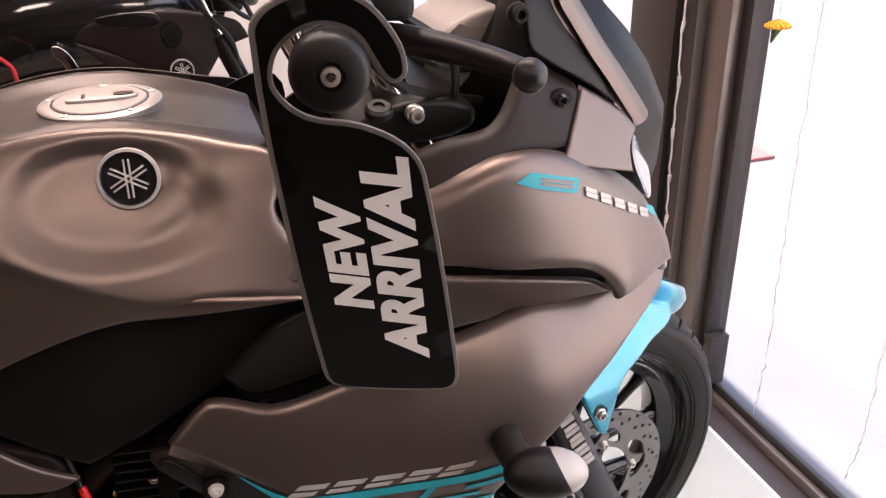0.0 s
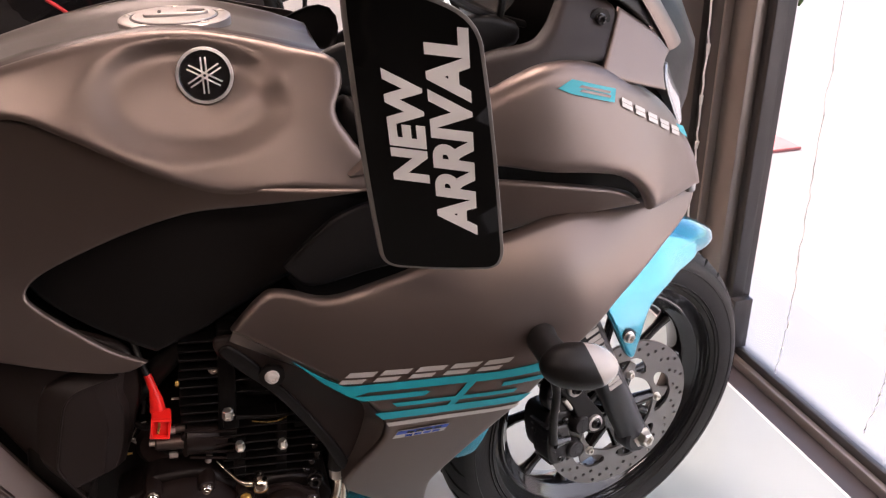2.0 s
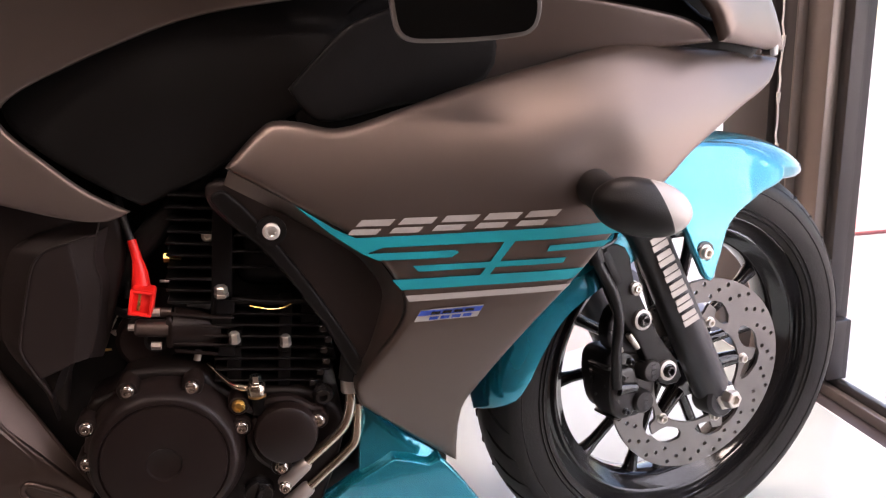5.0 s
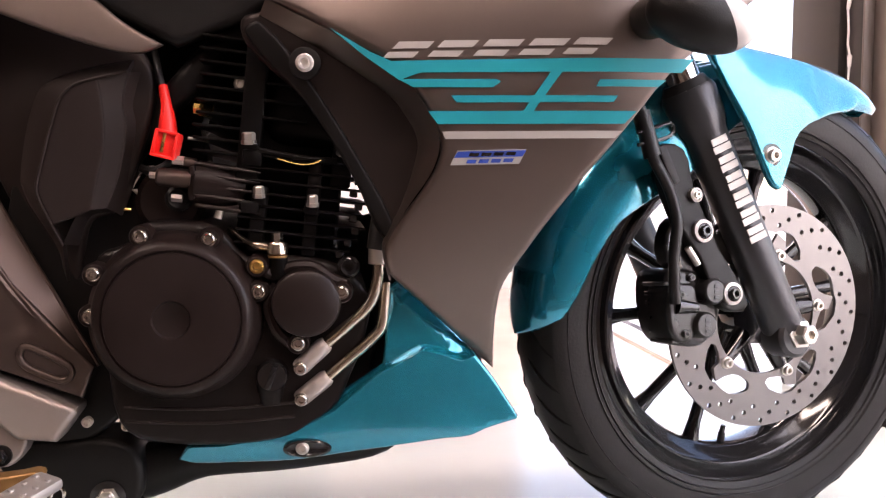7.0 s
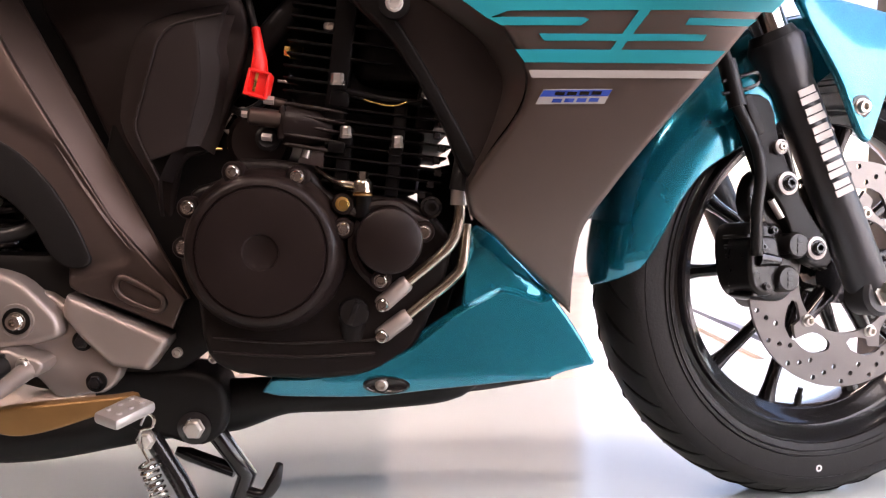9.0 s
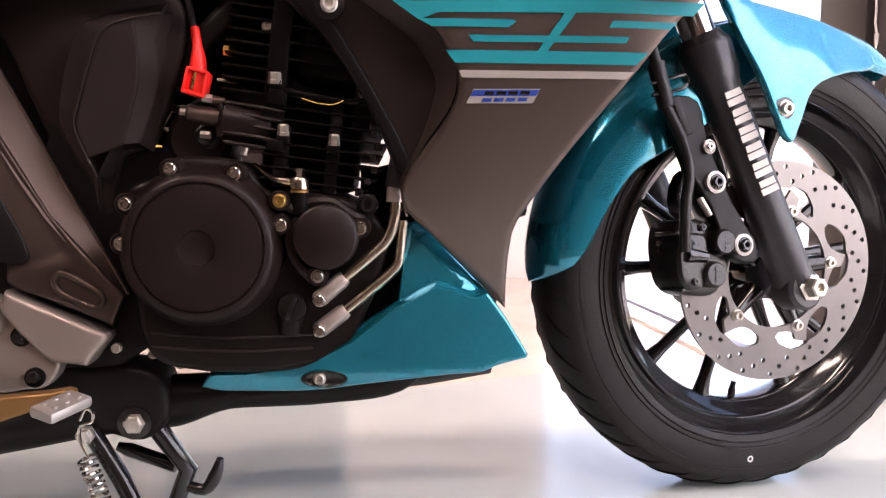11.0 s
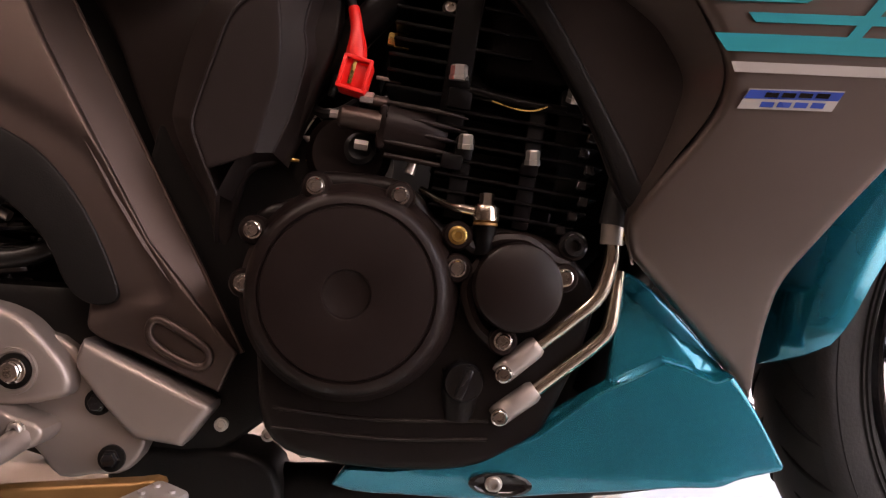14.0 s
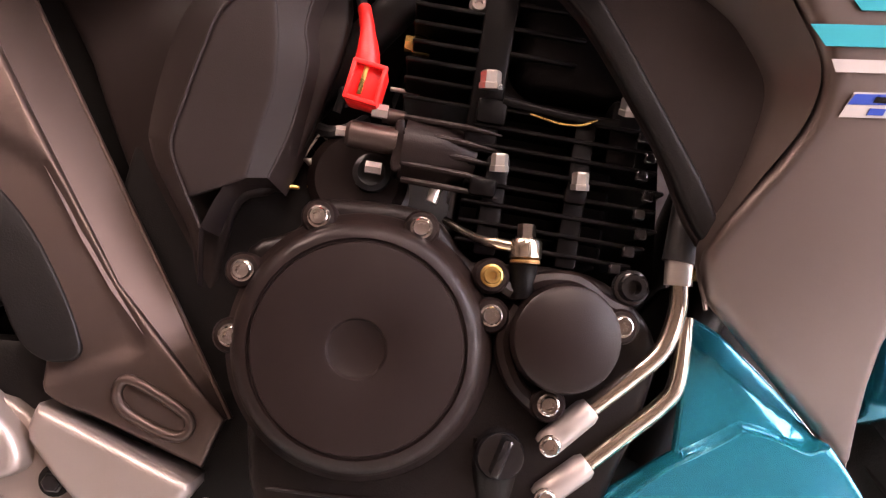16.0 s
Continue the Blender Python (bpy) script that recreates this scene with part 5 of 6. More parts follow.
part("washer", lathe([(0.018, -0.01), (0.018, 0.001), (0.0005, 0.002)], at(-0.753, -0.108, 0.119), 24), GLOSSB, bike)
# side and centre stand with spring
bolt(-0.802, -0.115, 0.108, 0.010, STEEL, bike, socket=False)
part("centre_stand", tube([(-0.80, -0.105, 0.11), (-0.765, -0.115, 0.06), (-0.735, -0.125, 0.012), (-0.70, -0.13, 0.008)], [0.010, 0.010, 0.010, 0.010], 12, smooth=3), GLOSSB, bike, "black centre stand leg")
part("centre_stand", tube([(-0.733, -0.09, 0.108), (-0.700, -0.09, 0.062), (-0.718, -0.09, 0.010), (-0.77, -0.09, 0.006)], [0.011, 0.011, 0.011, 0.009], 12), GLOSSB, bike, "black centre stand leg")
part("stand_cross", tube([(-0.782, -0.07, 0.082), (-0.770, -0.07, 0.078), (-0.715, -0.08, 0.062)], [0.005, 0.008, 0.008], 10), GLOSSB, bike)
part("stand_tang", tube([(-0.705, -0.092, 0.045), (-0.682, -0.095, 0.040), (-0.670, -0.096, 0.055), (-0.664, -0.097, 0.076)], [0.006, 0.007, 0.008, 0.004], 10, smooth=3), GLOSSB, bike, "black stand lever")
coil = [(-0.798 + 0.028 * t + 0.0085 * math.cos(t * 26 * math.pi) * 0.9, -0.128 + 0.0085 * math.sin(t * 26 * math.pi), 0.088 - 0.075 * t + 0.0085 * math.cos(t * 26 * math.pi) * 0.35) for t in np.linspace(0, 1, 209)]
part("spring", tube(coil, 0.0019, 6), CHROME, bike, "bright stand return spring")
part("spring_hook", tube([(-0.803, -0.128, 0.128), (-0.797, -0.128, 0.140), (-0.790, -0.128, 0.136), (-0.7915, -0.128, 0.126), (-0.803, -0.128, 0.122), (-0.803, -0.128, 0.105), (-0.795, -0.128, 0.088)], 0.0019, 8, smooth=4), CHROME, bike)
# exhaust
part("exhaust_pipe", tube([(-0.43, -0.02, 0.24), (-0.46, -0.05, 0.165), (-0.55, -0.06, 0.148), (-0.66, -0.06, 0.143), (-0.72, -0.06, 0.132), (-0.80, -0.07, 0.125), (-0.95, -0.10, 0.105), (-1.05, -0.12, 0.14)], [0.019, 0.02, 0.02, 0.021, 0.030, 0.030, 0.026, 0.03], 20, smooth=6), BLACKP, bike, "black exhaust pipe")
part("muffler", tube([(-1.02, -0.13, 0.14), (-1.10, -0.16, 0.19), (-1.30, -0.17, 0.30), (-1.48, -0.175, 0.40)], [0.03, 0.055, 0.06, 0.055], 24, smooth=4), BLACKP, bike, "black silencer")

# --- rear wheel


def tyre_profile(R, w, rim):
    p = []
    for k in range(13):
        a = math.pi * (k / 12 - 0.5)
        p.append((R - (R - rim) * 0.42 * (1 - math.cos(a)), -math.sin(a) * w))
    return [(rim, w * 0.86), (rim + (R - rim) * 0.10, w * 0.93), (rim + (R - rim) * 0.3, w * 0.985)] + p + [(rim + (R - rim) * 0.3, -w * 0.985), (rim + (R - rim) * 0.10, -w * 0.93), (rim, -w * 0.86)]


rear = part("rear_wheel", lathe([(0.03, 0.09), (0.19, 0.02), (0.205, 0.06), (0.205, -0.06), (0.19, -0.02), (0.03, -0.09)], at(-1.36, 0, 0.301), 48, close=True), GLOSSB, bike, "gloss black rear wheel")
part("tyre", lathe(tyre_profile(0.29, 0.068, 0.2), at(-1.36, 0, 0.301), 64, close=True), RUBBER, rear)
for s in (-1, 1):
    part("swingarm", box((-1.1, s * 0.1, 0.27), (0.6, 0.03, 0.07), 0.01), BLACKP, bike)

# --- steered front end, built straight and turned to the left
RAKE = Vector((-0.415, 0.0, 0.910)).normalized()
STEER = Matrix.Translation((-0.03, 0.0, 0.277)) @ Matrix.Rotation(radians(15), 4, RAKE)
R = 0.2797
# the wheel itself: its middle, turned to the left and leaning slightly
wyaw, wlean = radians(10.95), radians(-2.12)
wn_ = Vector((math.sin(wyaw) * math.cos(wlean), -math.cos(wyaw) * math.cos(wlean), math.sin(wlean)))
wu_ = Vector((math.cos(wyaw), math.sin(wyaw), 0))
wv_ = wu_.cross(-wn_)
WHEEL = Matrix(((wu_.x, -wn_.x, wv_.x, -0.033), (wu_.y, -wn_.y, wv_.y, -0.0054), (wu_.z, -wn_.z, wv_.z, 0.2908), (0, 0, 0, 1)))


def turned(name, data, mat, parent, label="", smooth=40, m=STEER):
    if isinstance(data, bmesh.types.BMesh):
        bmesh.ops.transform(data, matrix=m, verts=data.verts)
        return part(name, data, mat, parent, label, smooth)
    return part(name, moved(data, m), mat, parent, label, smooth)


def rolled(name, data, mat, parent, label="", smooth=40):
    return turned(name, data, mat, parent, label, smooth, WHEEL)


RIM = [(0.172, 0.014), (0.174, 0.017), (0.180, 0.020), (0.1865, 0.030), (0.1895, 0.0325), (0.192, 0.0315), (0.195, 0.0255), (0.199, 0.024), (0.2035, 0.028), (0.205, 0.037), (0.2075, 0.0415), (0.2115, 0.041), (0.213, 0.037), (0.2105, 0.031),
       (0.200, 0.022), (0.192, 0.0), (0.200, -0.022), (0.2115, -0.036), (0.2095, -0.0385), (0.178, -0.028), (0.171, -0.012), (0.170, 0.006)]
wheel = rolled("front_wheel", lathe(RIM, None, 96, close=True), GLOSSB, bike, "gloss black cast front wheel")
tyre = rolled("tyre", lathe(tyre_profile(R, 0.050, 0.209), None, 128, close=True), SIDEWALL, wheel, "black street tyre")


def crown_radius(y):
    return R - (R - 0.209) * 0.42 * (1 - math.sqrt(max(0.0, 1 - (y / 0.05) ** 2)))


rolled("tread_band", lathe([(crown_radius(y) + 0.0006, y) for y in np.linspace(0.0445, -0.0445, 19)] + [(R - 0.02, -0.03), (R - 0.02, 0.03)], None, 128, close=True), TREAD, tyre, "black treaded crown")
# tread grooves: darker tubes on the crown carry the grooves' shade as colour
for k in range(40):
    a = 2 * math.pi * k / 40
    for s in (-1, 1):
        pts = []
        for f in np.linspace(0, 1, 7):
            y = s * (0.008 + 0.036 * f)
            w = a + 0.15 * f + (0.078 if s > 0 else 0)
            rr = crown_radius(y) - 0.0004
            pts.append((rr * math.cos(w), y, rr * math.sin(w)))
        rolled("groove_shade", tube(pts, [0.0008, 0.0024, 0.0030, 0.0030, 0.0028, 0.0024, 0.0008], 5), GROOVEMESH, tyre)
# moulded writing on the side of the tyre as plain bars, and a pale balance mark
deg = 222.0
for k, wd in enumerate((3.0, 1.6, 0, 2.6, 2.6, 2.6, 2.6, 2.8, 2.8, 0, 0, 2.2, 1.2, 2.6, 2.6, 2.2, 2.6, 2.6, 2.4, 0, 0)):
    if wd:
        a = radians(deg + wd / 2)
        rolled("moulded_bar", box((0.2370, -0.0487, 0), (0.0125, 0.0012, 0.237 * radians(wd) * 0.74), 0.0005, Matrix.Rotation(-a, 4, "Y"), 1), TREAD, tyre, "raised sidewall marking")
    deg += (wd or 2.0) + 1.9
rolled("balance_mark", lathe([(0.0042, -0.001), (0.0042, 0.0012), (0.0022, 0.0012), (0.0020, -0.001)], Matrix.Rotation(radians(91), 4, "Y") @ at(0.237, -0.0485, 0), 18, close=True), EDGE, tyre, "pale balance mark")
for rr, yy in ((0.2165, 0.0468), (0.2225, 0.0482), (0.2480, 0.0492)):
    rolled("bead_line", lathe([(rr + 0.0012, yy), (rr, yy + 0.0016), (rr - 0.0012, yy)], None, 96, close=True), SIDEWALL, tyre)
rolled("hub", lathe([(0.012, 0.055), (0.035, 0.055), (0.038, 0.035), (0.030, 0.02), (0.030, -0.02), (0.038, -0.04), (0.012, -0.055)], None, 32), GLOSSB, wheel)
for k in range(5):
    for s in (-1, 1):
        a, a0 = radians(238.5 + 72 * k + s * 14.0), radians(236.0 + 72 * k + s * 13)
        rolled("spoke", tube([(0.028 * math.cos(a0), 0, 0.028 * math.sin(a0)), (0.08 * math.cos(a), 0.0, 0.08 * math.sin(a)), (0.15 * math.cos(a + 0.012 * s), 0, 0.15 * math.sin(a + 0.012 * s)), (0.182 * math.cos(a + 0.028 * s), 0, 0.182 * math.sin(a + 0.028 * s))], [0.012, 0.0075, 0.0080, 0.014], 10, smooth=3), GLOSSB, wheel)
rolled("valve", tube([(-0.008, 0.0, -0.186), (-0.007, -0.002, -0.176), (-0.006, -0.004, -0.174), (-0.005, -0.005, -0.160), (-0.005, -0.005, -0.158), (-0.004, -0.006, -0.150)], [0.0085, 0.0065, 0.0048, 0.0045, 0.0034, 0.0032], 12), RUBBERTOP, wheel)

# drilled disc with shaped windows
from mathutils import geometry


def drilled(r0, r1, y0, y1, holes, rim_n=96):
    """An annulus between r0 and r1 with holes through it (lists of outline points in (x, z))."""
    loops = [[(r1 * math.cos(2 * math.pi * k / rim_n), r1 * math.sin(2 * math.pi * k / rim_n)) for k in range(rim_n)], [(r0 * math.cos(2 * math.pi * k / 60), r0 * math.sin(2 * math.pi * k / 60)) for k in range(60)]] + holes
    pts, edges = [], []
    for lp in loops:
        o = len(pts)
        pts += [Vector(p) for p in lp]
        edges += [(o + i, o + (i + 1) % len(lp)) for i in range(len(lp))]
    vs, es, fs, _, eo, _ = geometry.delaunay_2d_cdt(pts, edges, [], 0, 1e-7)
    v = np.array([tuple(p) for p in vs])
    tri = np.array([f for f in fs if len(f) == 3])
    c = v[tri].mean(1)
    ok = (np.linalg.norm(c, axis=1) < r1) & (np.linalg.norm(c, axis=1) > r0 * 0.998)
    for h in holes:
        ok &= ~inside(c, np.array(h))
    tri = tri[ok]
    m = len(v)
    count = {}
    for t in tri:
        for a, b in ((t[0], t[1]), (t[1], t[2]), (t[2], t[0])):
            count[(min(a, b), max(a, b))] = count.get((min(a, b), max(a, b)), 0) + 1
    faces = [tuple(t) for t in tri] + [(t[0] + m, t[2] + m, t[1] + m) for t in tri] + [(a, b, b + m, a + m) for (a, b), n in count.items() if n == 1]
    return [(x, y0, z) for x, z in v] + [(x, y1, z) for x, z in v], faces


holes = []
for k in range(60):
    a = 2 * math.pi * k / 60
    r = (0.1245, 0.1160, 0.1075)[k % 3]
    holes.append([(r * math.cos(a) + 0.0031 * math.cos(w), r * math.sin(a) + 0.0031 * math.sin(w)) for w in np.linspace(0, 2 * math.pi, 9)[:-1]])
for k in range(10):
    a = radians(30 + 36 * k)
    tilt = 0.28 if k % 2 else -0.12
    win_pts = [(0.079, -0.17), (0.099, -0.20 + tilt), (0.1005, 0.04 + tilt), (0.090, 0.17), (0.079, 0.15)]
    holes.append([tuple(p) for p in spline([(r * math.cos(a + d), r * math.sin(a + d)) for r, d in win_pts], (1,), 3)])
disc = rolled("brake_disc", drilled(0.0675, 0.1310, -0.0685, -0.0640, holes), DISC, wheel, "drilled steel brake disc")
for k in range(5):
    a = radians(224.5 + 72 * k)
    rolled("disc_arm", tube([(0.03 * math.cos(a), -0.055, 0.03 * math.sin(a)), (0.074 * math.cos(a), -0.062, 0.074 * math.sin(a))], [0.012, 0.009], 10), GLOSSB, wheel)
    bolt(0.073 * math.cos(a), -0.069, 0.073 * math.sin(a), 0.0068, STEEL, disc, m=WHEEL)
# fork
for s in (-1, 1):
    b = Vector((-0.006, s * 0.100, -0.013))
    leg = turned("fork_leg", tube([b - RAKE * 0.022, b + RAKE * 0.0, b + RAKE * 0.20, b + RAKE * 0.245, b + RAKE * 0.262, b + RAKE * 0.292, b + RAKE * 0.298], [0.018, 0.0235, 0.0238, 0.0245, 0.0295, 0.0305, 0.028], 32), FORKP, bike, "dark grey fork leg")
    turned("dust_seal", tube([b + RAKE * 0.298, b + RAKE * 0.308], [0.027, 0.023], 28), RUBBERTOP, leg)
    turned("fork_tube", tube([b + RAKE * 0.30, b + RAKE * 0.78], 0.0195, 24), CHROME, leg, "chromed fork tube")
    turned("axle_lug", lathe([(0.024, -0.012), (0.024, 0.016), (0.020, 0.020), (0.0005, 0.020)], at(b.x, b.y + (0.0 if s < 0 else 0.0), b.z - 0.004)), FORKP, leg)
    if s < 0:
        turned("axle_nut", lathe([(0.0165, 0.0), (0.0165, 0.004), (0.0125, 0.005), (0.0115, 0.016), (0.0095, 0.018), (0.006, 0.018), (0.006, 0.012), (0.0005, 0.012)], at(b.x + 0.004, b.y - 0.018, b.z - 0.002), 6), STEEL, leg, "zinc axle nut", smooth=25)
        for k in range(6):
            c = b + RAKE * (0.226 - 0.0212 * k) + 0.0244 * (math.sin(radians(-8)) * Vector((0.91, 0, 0.415)) + math.cos(radians(-8)) * Vector((0, -1, 0)))
            mm = Matrix.Translation(c) @ Matrix.Rotation(radians(-24.5), 4, "Y") @ Matrix.Rotation(radians(-8), 4, "Z")
            turned("word_bar", box((-0.001, 0, 0), (0.022, 0.0012, 0.0076), 0.0002, mm, 1), SILVERDECAL, leg, "silver brand bar")
            turned("word_bar", box((-0.001, 0, 0.0090), (0.020, 0.0012, 0.0076), 0.0002, mm, 1), SILVERDECAL, leg, "silver brand bar")
# caliper and its bracket
br = turned("caliper_bracket", plate([(-0.172, 0.190), (-0.140, 0.192), (-0.128, 0.150), (-0.095, 0.080), (-0.060, 0.020), (-0.095, 0.018), (-0.125, 0.075), (-0.152, 0.115)], -0.106, -0.094, bevel=0.003), BLACKP, bike, "black caliper bracket")
for x, z, m in ((-0.121, 0.102, STEEL), (-0.085, 0.033, STEEL), (-0.129, 0.141, STEEL)):
    r = 0.0125 if z != 0.141 else 0.008
    turned("bolt_collar", lathe([(r, -0.004), (r, 0.005), (r * 0.72, 0.006), (r * 0.70, 0.002), (0.0005, 0.002)], at(x, -0.106, z), 24), ALU, br)
    bolt(x, -0.110, z, r * 0.62, GLOSSB if r > 0.01 else STEEL, br, m=STEER)
cal = turned("brake_caliper", plate([(-0.160, 0.050), (-0.150, 0.062), (-0.120, 0.060), (-0.092, 0.045), (-0.088, 0.010), (-0.105, -0.020), (-0.132, -0.024), (-0.152, -0.012), (-0.160, 0.015)], -0.092, -0.045, bevel=0.008), CALIPER, bike, "black two piston brake caliper")
turned("bridge", plate([(-0.164, 0.040), (-0.150, 0.046), (-0.128, 0.040), (-0.132, -0.012), (-0.150, -0.018), (-0.164, -0.004)], -0.104, -0.070, bevel=0.005), CALIPER, cal, "black caliper bridge")
for x, z in ((-0.106, 0.036), (-0.119, 0.000)):
    turned("piston_cover", tube([(x, -0.098, z + 0.011), (x - 0.003, -0.098, z - 0.011)], 0.0125, 20), CALIPER, cal)
    turned("piston_cover", lathe([(0.0150, -0.01), (0.0145, 0.010), (0.0120, 0.013), (0.0005, 0.0135)], at(x - 0.0015, -0.097, z), 24), CALIPER, cal)
    for k in range(3):
        turned("word_bar", box((x - 0.001, -0.1108, z + 0.006 - 0.006 * k), (0.0065, 0.0008, 0.0036), 0.0002, None, 1), FORKP, cal)
for k in range(7):
    turned("rib", box((-0.161 + 0.0012 * k, -0.078, 0.046 - 0.0105 * k), (0.010, 0.042, 0.0045), 0.0012, None, 1), CALIPER, cal)
for x, z in ((-0.150, 0.034), (-0.146, -0.008), (-0.136, 0.052)):
    bolt(x, -0.105, z, 0.0042, GLOSSB, cal, m=STEER)
turned("bleed_screw", tube([(-0.140, -0.090, 0.062), (-0.146, -0.092, 0.078)], [0.0042, 0.0030], 8), STEEL, cal)
turned("pad_pin", tube([(-0.135, -0.100, 0.085), (-0.122, -0.100, 0.066)], 0.0042, 12), STEEL, cal)
turned("caliper_arm", plate([(-0.150, 0.112), (-0.120, 0.120), (-0.092, 0.092), (-0.085, 0.045), (-0.120, 0.055), (-0.155, 0.070)], -0.092, -0.075, bevel=0.004), CALIPER, cal)
turned("banjo_bolt", tube([(-0.156, -0.104, 0.022), (-0.130, -0.104, 0.019)], [0.009, 0.006], 12), GLOSSB, cal)
turned("brake_hose", tube([(-0.225, -0.112, 0.300), (-0.200, -0.112, 0.235), (-0.188, -0.114, 0.185), (-0.168, -0.116, 0.145), (-0.160, -0.116, 0.110), (-0.164, -0.114, 0.070), (-0.160, -0.108, 0.025)], 0.0062, 12, smooth=6), RUBBERTOP, bike, "black brake hose")
turned("hose_sleeve", tube([(-0.198, -0.112, 0.228), (-0.186, -0.114, 0.180)], 0.0095, 12), RUBBERTOP, bike)
turned("hose_guide", tube([(-0.205, -0.115, 0.205), (-0.182, -0.118, 0.212), (-0.166, -0.118, 0.216), (-0.162, -0.118, 0.208), (-0.172, -0.118, 0.200), (-0.205, -0.115, 0.192)], 0.0022, 8, smooth=4), GLOSSB, bike, "black wire hose guide")
turned("hose_clamp", box((-0.168, -0.108, 0.172), (0.012, 0.02, 0.045), 0.003, Matrix.Translation((-0.168, 0, 0.172)) @ Matrix.Rotation(radians(-24), 4, "Y") @ Matrix.Translation((0.168, 0, -0.172))), BLACKP, bike)
# fender: crown and side wings
rows = []
NK, NS = 72, 17
for k in range(NK):
    t = k / (NK - 1)
    deg = 51 + (183.6 - 51) * (1 - (1 - t) ** 1.25)
    a = radians(deg)
    rr = np.interp(deg, [51, 63, 77, 95, 120, 150, 181], [0.322, 0.319, 0.312, 0.303, 0.298, 0.293, 0.290])
    skirt = np.interp(deg, [51, 55, 60, 70, 100, 118, 130, 140, 150, 163, 172, 180, 184], [0.006, 0.020, 0.032, 0.048, 0.062, 0.090, 0.092, 0.078, 0.062, 0.052, 0.044, 0.028, 0.012])
    hw = np.interp(deg, [51, 52.5, 57, 64, 72, 100, 140, 168, 176, 179.5, 181.5, 182.8, 183.6], [0.010, 0.024, 0.040, 0.052, 0.062, 0.072, 0.068, 0.060, 0.055, 0.047, 0.036, 0.022, 0.006])
    row = []
    for s in np.linspace(-1, 1, NS):
        q = abs(s)
        crown = 0.010 * min(1, q / 0.6) ** 2
        th = q * math.pi / 2
        y = math.copysign(hw * math.sin(th) ** 0.9, s) if s else 0.0
        r2 = rr - crown * 0.4 - skirt * (1 - math.cos(th) ** 0.8)
        row.append((r2 * math.cos(a), y, r2 * math.sin(a)))
    rows.append(row)
vv = [p for r in rows for p in r]
ff = [(i * NS + j, i * NS + j + 1, (i + 1) * NS + j + 1, (i + 1) * NS + j) for i in range(NK - 1) for j in range(NS - 1)]
o = len(vv)
vv += [tuple(np.array(p) * (0.988, 0.95, 0.988)) for p in vv]
ff += [tuple(i + o for i in f[::-1]) for f in ff]
for i in range(NK - 1):
    for j in (0, NS - 1):
        ff.append((i * NS + j, (i + 1) * NS + j, (i + 1) * NS + j + o, i * NS + j + o))
for j in range(NS - 1):
    for i in (0, NK - 1):
        ff.append((i * NS + j, i * NS + j + 1, i * NS + j + 1 + o, i * NS + j + o))
fen = rolled("front_fender", (vv, ff), TEAL, bike, "gloss teal front fender")
wing = sheet(spline([(-0.103, 0.316), (-0.060, 0.309), (0.005, 0.303), (0.070, 0.292), (0.130, 0.262), (0.123, 0.245), (0.066, 0.234), (0.006, 0.212), (-0.022, 0.168), (-0.037, 0.150), (-0.056, 0.176), (-0.076, 0.222), (-0.096, 0.270)], ()),
             tps([(0.0, 0.30, -0.060), (0.125, 0.255, -0.054), (-0.037, 0.16, -0.120), (-0.09, 0.30, -0.080), (0.04, 0.235, -0.088), (-0.06, 0.22, -0.112), (0.08, 0.24, -0.072)]), 0.004, 0.005, 0.01)
rolled("fender_wing", wing, TEAL, fen, "teal fender side wing")
rolled("fender_wing", flip(wing), TEAL, fen, "teal fender side wing")
bolt(-0.046, -0.118, 0.187, 0.0085, STEEL, fen, m=WHEEL)
rolled("washer", lathe([(0.0125, -0.004), (0.0125, 0.001), (0.0005, 0.002)], at(-0.046, -0.1175, 0.187), 20), GLOSSB, fen)

# --- indicator
IC = Vector((-0.221, -0.322, 0.575))
NU, NV = 28, 32
iv = []
for i in range(NU + 1):
    u = -math.cos(math.pi * i / NU)
    r = max(0.0, 1 - abs(u) ** 2.3) ** (0.5 if u < 0 else 0.55)
    for k in range(NV):
        w = 2 * math.pi * k / NV
        iv.append(tuple(IC + Matrix.Rotation(radians(13), 3, "Y") @ Vector((0.0475 * u, 0.027 * max(r, 0.01) * math.cos(w), 0.0262 * max(r, 0.01) * math.sin(w)))))
quads = [(i * NV + k, i * NV + (k + 1) % NV, (i + 1) * NV + (k + 1) % NV, (i + 1) * NV + k) for i in range(NU) for k in range(NV)]
cut = Vector((0.91, -0.12, 0.41)).normalized()
halves = []
for keep_lens in (False, True):
    bm = bmesh.new()
    vs = [bm.verts.new(p) for p in iv]
    for f in quads:
        bm.faces.new([vs[n] for n in f])
    bmesh.ops.bisect_plane(bm, geom=bm.verts[:] + bm.edges[:] + bm.faces[:], plane_co=IC + cut * 0.0150, plane_no=cut, clear_inner=keep_lens, clear_outer=not keep_lens)
    halves.append(bm)
ind = part("indicator", halves[0], BLACKP, bike, "black front indicator")
part("indicator_lens", halves[1], LENS, ind, "clear indicator lens")
part("stalk", tube([(-0.243, -0.255, 0.586), (-0.246, -0.285, 0.584), (-0.240, -0.314, 0.578)], [0.0185, 0.0172, 0.0185], 20, smooth=3), RUBBERTOP, ind, "black rubber stalk")


